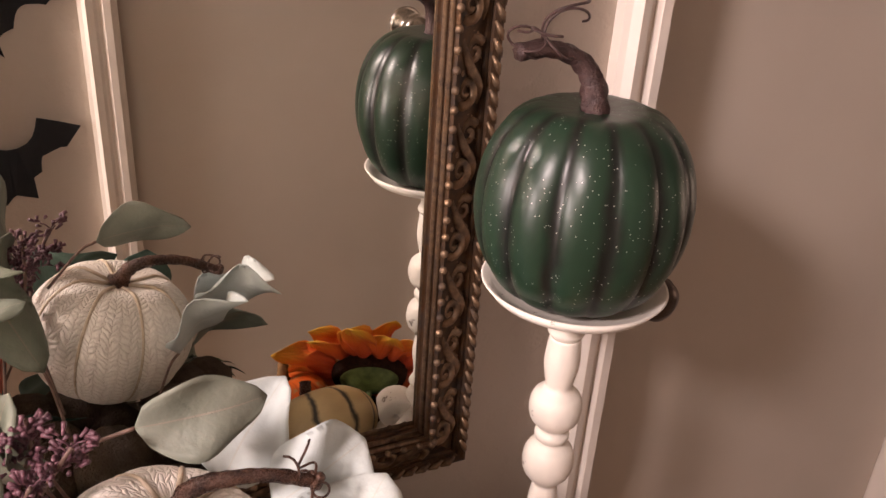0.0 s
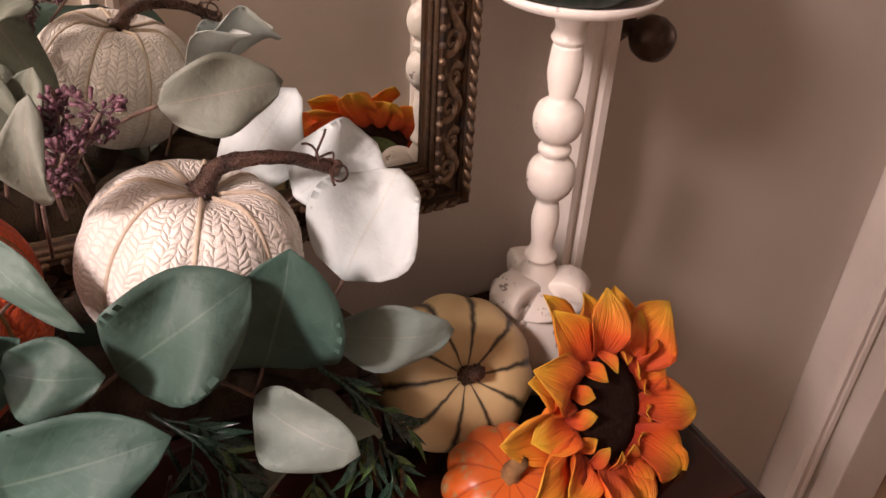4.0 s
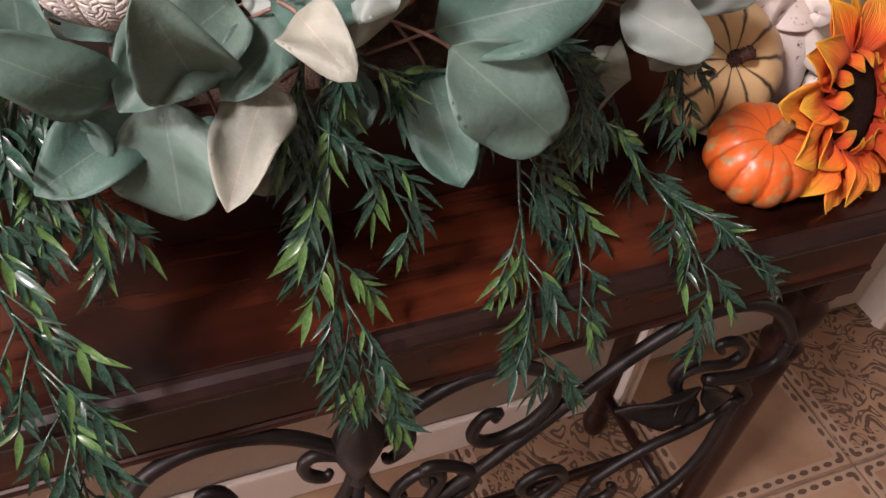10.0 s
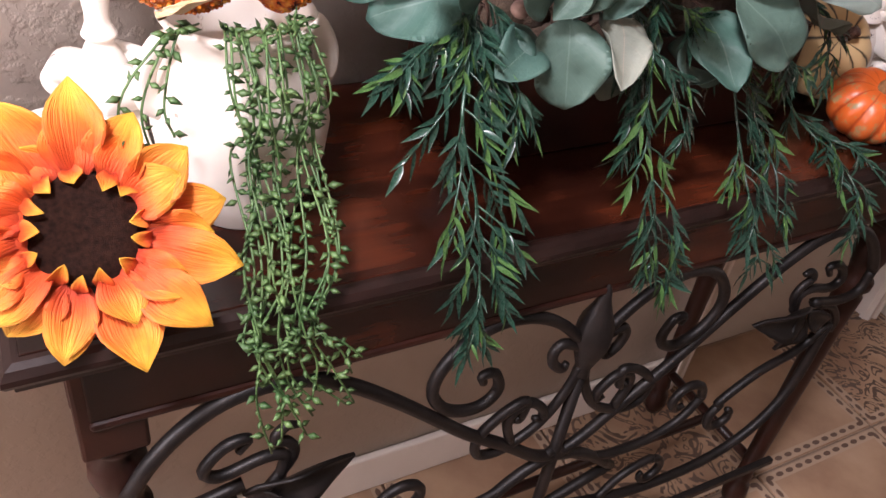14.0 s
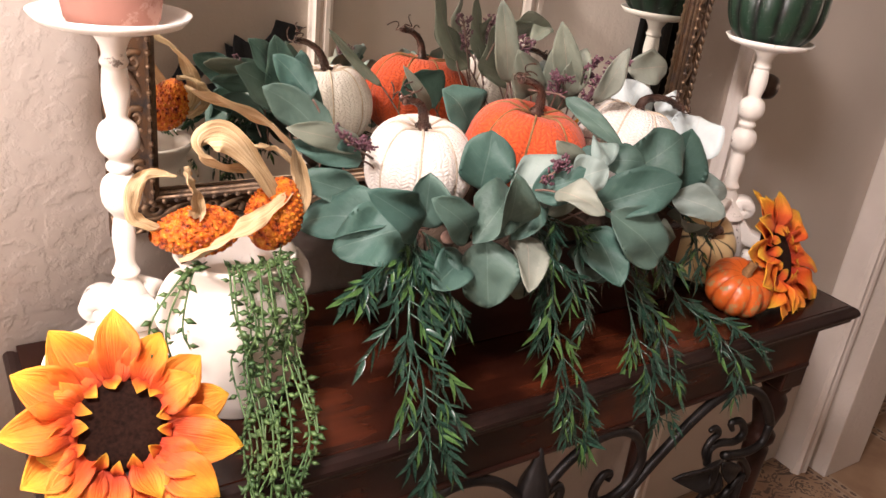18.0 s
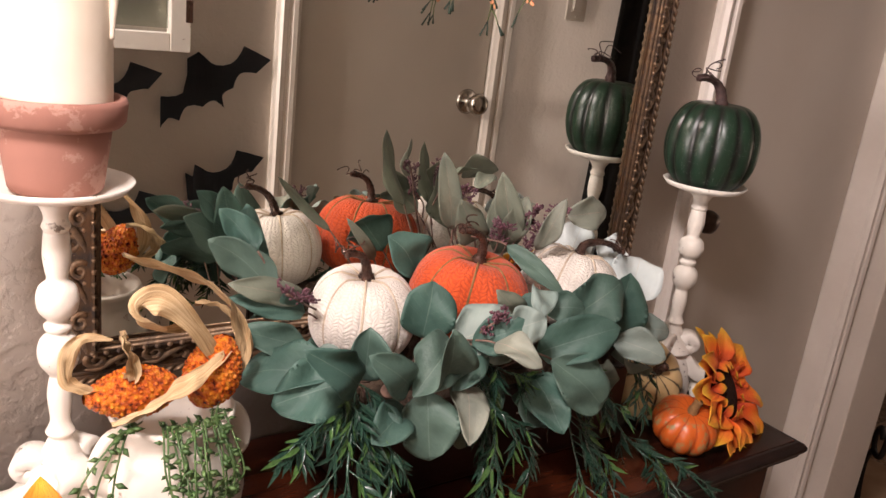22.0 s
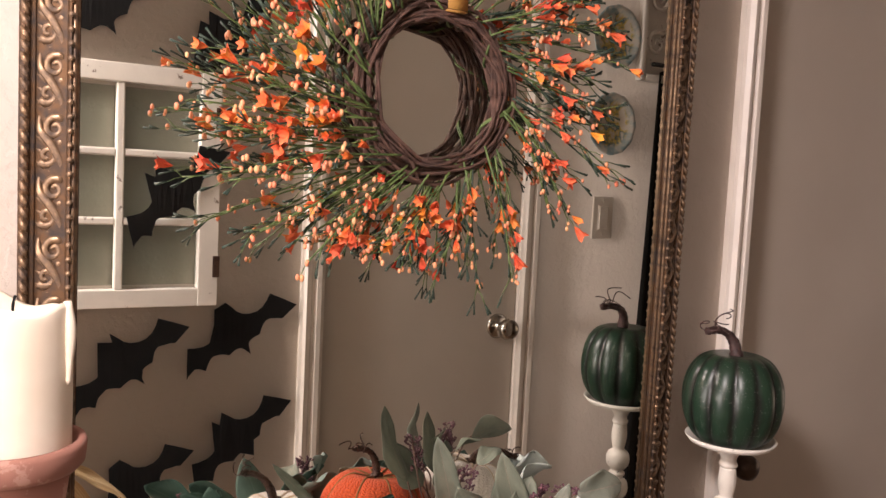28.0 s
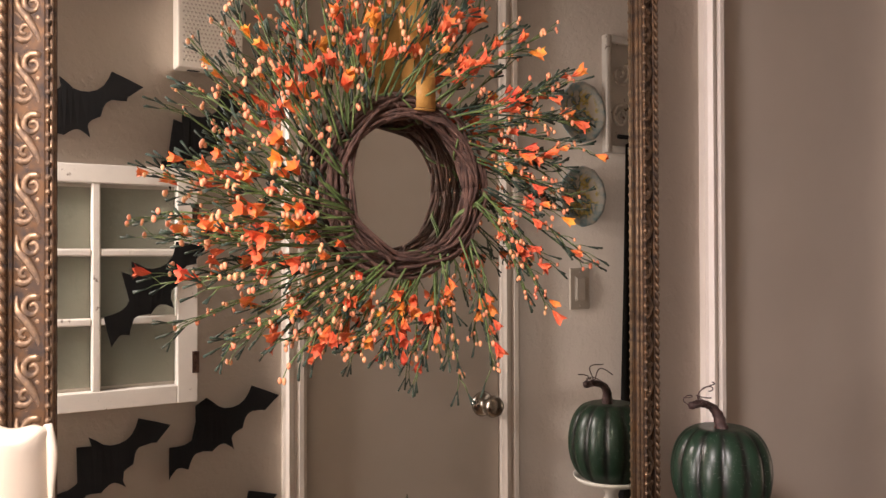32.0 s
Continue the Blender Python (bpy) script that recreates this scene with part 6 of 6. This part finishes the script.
for k in range(3):
    z = -wh + 0.036 + k * ph3
    for x0, x1 in ((-ww + st, -0.008), (0.008, ww - st)):
        pane = part("pane", box(x0 + 0.001, 0.013, z + 0.008, x1 - 0.001, 0.0145, z + ph3 - 0.008), M_PANE, win, "old hazy glass pane")
        pane.visible_shadow = False
for z in (0.145, -0.156):
    part("hinge", box(ww - 0.012, 0.0295, z - 0.022, ww + 0.002, 0.033, z + 0.022, 0.001), M_STEM, win, "rusty brown hinge")

sw = thing("light_switch", "ivory rocker light switch plate on the wall", "light switch", (1.030, FRONT, 1.270))
part("plate", box(-0.035, 0.0, -0.057, 0.035, 0.006, 0.057, 0.003, 3), M_PLASTIC, sw)
part("rocker_surround", box(-0.018, 0.006, -0.034, 0.018, 0.0075, 0.034, 0.0006), M_PLASTIC, sw)
part("rocker", box(-0.0155, 0.0075, -0.031, 0.0155, 0.011, 0.031, 0.002), M_PLASTIC, sw)
for z in (0.046, -0.046):
    part("screw", mesh_of("screw", *lathe([(0.0001, 0.0015), (0.003, 0.001), (0.0034, 0.0)], 10)), M_PLASTIC, sw, "", pose(0, 0.006, z, -90, 0, 0))

chime = thing("chime_box", "white door chime box with perforated front", "door chime", (0.013, FRONT, 1.822))
part("case", box(-0.067, 0.0, -0.078, 0.067, 0.042, 0.085, 0.003), M_PLASTIC, chime)
vents = []
for i in range(15):
    for j in range(17):
        c = pose(-0.056 + 0.008 * i + (0.004 if j % 2 else 0), 0.0425, -0.064 + 0.0082 * j, -90, 0, 0)
        vents.append(moved(lathe([(0.0001, 0.0006), (0.0020, 0.0006), (0.0027, 0.0)], 6), c))
tagged(part("perforated_front", joined(vents), M_DOOR, chime, "rows of small vent studs"), kind="stuff")
for x in (-0.03, 0.02):
    part("slot", box(x - 0.012, 0.012, -0.0795, x + 0.012, 0.022, -0.0785), M_BAT, chime)


def plate_paint():
    m, nt, bsdf = nodes_of("painted_plate")
    co = coords_of(nt)
    sep = nt.nodes.new("ShaderNodeSeparateXYZ")
    nt.links.new(co, sep.inputs[0])
    rad = maths(nt, "SQRT", maths(nt, "ADD", maths(nt, "POWER", sep.outputs[0], 2.0), maths(nt, "POWER", sep.outputs[1], 2.0)))
    n = noise_of(nt, co, 34, 3)
    flower = ramp(nt, n, [(0.40, (0.58, 0.54, 0.46)), (0.47, (0.10, 0.17, 0.20)), (0.55, (0.60, 0.46, 0.12)), (0.62, (0.62, 0.56, 0.46))])
    edge = ramp(nt, n, [(0.4, (0.30, 0.42, 0.45)), (0.6, (0.62, 0.60, 0.54))])
    nt.links.new(mixed(nt, ramp(nt, rad, [(0.055, (0, 0, 0)), (0.065, (1, 1, 1))]), flower, edge), bsdf.inputs["Base Color"])
    bsdf.inputs["Roughness"].default_value = 0.2
    return m


M_PLATE = plate_paint()
for z in (1.522, 1.752):
    pl = thing("wall_plate", "blue-rimmed ceramic plate with painted yellow flowers, hung on the wall", "plate", (1.032, FRONT, z), "decorative wall plates")
    part("dish", mesh_of("dish", *lathe([(0.0001, 0.006), (0.044, 0.006), (0.053, 0.011), (0.074, 0.017), (0.081, 0.020), (0.0825, 0.018), (0.073, 0.012), (0.051, 0.003), (0.0001, 0.001)], 48, lambda a, k: 1 + 0.015 * math.cos(12 * a))), M_PLATE, pl, "", pose(0, 0, 0, -90, 0, 0))

carved = thing("carved_wall_panel", "whitewashed carved ornamental panel on the wall", "wall decoration", (1.215, FRONT, 1.812))
part("panel_frame", joined([box_data(-0.10, 0.002, -0.165, -0.08, 0.024, 0.165, 0.003), box_data(0.08, 0.002, -0.165, 0.10, 0.024, 0.165, 0.003), box_data(-0.08, 0.002, -0.165, 0.08, 0.024, -0.145, 0.003), box_data(-0.08, 0.002, 0.145, 0.08, 0.024, 0.165, 0.003)]), M_WHITEWOOD, carved)
part("backing", box(-0.08, 0.002, -0.145, 0.08, 0.008, 0.145), M_WHITEWOOD, carved)
part("carved_scrolls", joined([scroll(sx * 0.035, sz * 0.06, 0.035, 1.4, 1.0, sx * sz, 0.011, 0.007) for sx in (1, -1) for sz in (1, -1)]), M_WHITEWOOD, carved)

cloth = thing("black_hanging_cloth", "black cloth hanging in folds on the wall", "cloth")
cv, cu = [], []
for i in range(41):
    for j in range(13):
        u, v = i / 40, j / 12
        x = 1.165 + 0.33 * u
        cv.append((x - 0.045 * (1 - v) * (1 - u), FRONT + 0.030 + 0.014 * math.sin(22 * u + 2 * v) + 0.006 * math.sin(51 * u), 0.25 + 1.44 * v - 0.02 * math.cos(9 * u)))
        cu.append((u, v))
part("drape", (cv, [(i * 13 + j, (i + 1) * 13 + j, (i + 1) * 13 + j + 1, i * 13 + j + 1) for i in range(40) for j in range(12)], cu), M_BLACKCLOTH, cloth)
part("hanging_rail", tube([(1.15, FRONT + 0.03, 1.692), (1.4, FRONT + 0.03, 1.692), (1.6, FRONT + 0.03, 1.692)], 0.006, 10), M_IRON, cloth, "thin dark rail")


# ---- iron stand in the room beyond ----
stand = thing("iron_stand", "dark wrought iron stand with scrolled legs", "stand", (1.62, 0.16, 0))
part("top_ring", tube([(0.15 * math.cos(a * math.pi / 16), 0.15 * math.sin(a * math.pi / 16), 0.60) for a in range(33)], 0.007, 8), M_IRON, stand)
part("shelf", lathe([(0.0001, 0.603), (0.146, 0.603), (0.148, 0.609), (0.0001, 0.609)], 36), M_DARKWOOD, stand, "round dark shelf")
for k in range(4):
    a = math.radians(45 + 90 * k)
    pts = [(0.145, 0.60), (0.13, 0.50), (0.155, 0.40), (0.19, 0.33), (0.18, 0.26), (0.135, 0.25), (0.12, 0.29), (0.14, 0.32), (0.165, 0.30)]
    part("scrolled_leg", tube(spline([(r * math.cos(a), r * math.sin(a), z) for r, z in pts], 6), 0.0075, 8), M_IRON, stand)
    pts = [(0.135, 0.255), (0.10, 0.20), (0.12, 0.10), (0.17, 0.04), (0.20, 0.012)]
    part("foot", tube(spline([(r * math.cos(a), r * math.sin(a), z) for r, z in pts], 6), 0.008, 8), M_IRON, stand)


# ---- floor tiles ----
TILE = 0.30
TILEME = box(-0.148, -0.148, -0.006, 0.148, 0.148, 0.0, 0.002, 1)
TILEME.materials.append(M_TILE)
for i in range(-9, 12):
    for j in range(-4, 8):
        x, y = 0.06 + TILE * i, -0.07 + TILE * j
        if y > 0.0 and x < 1.2 and y > 0.15:
            continue
        if x > 3.3 or y < FRONT + 0.02 or y > 2.1 or x < -2.5:
            continue
        part("tile", TILEME, M_TILE, floor, "", pose(x, y, 0, 0, 0, 90 * ((i * 7 + j * 3) % 4)))
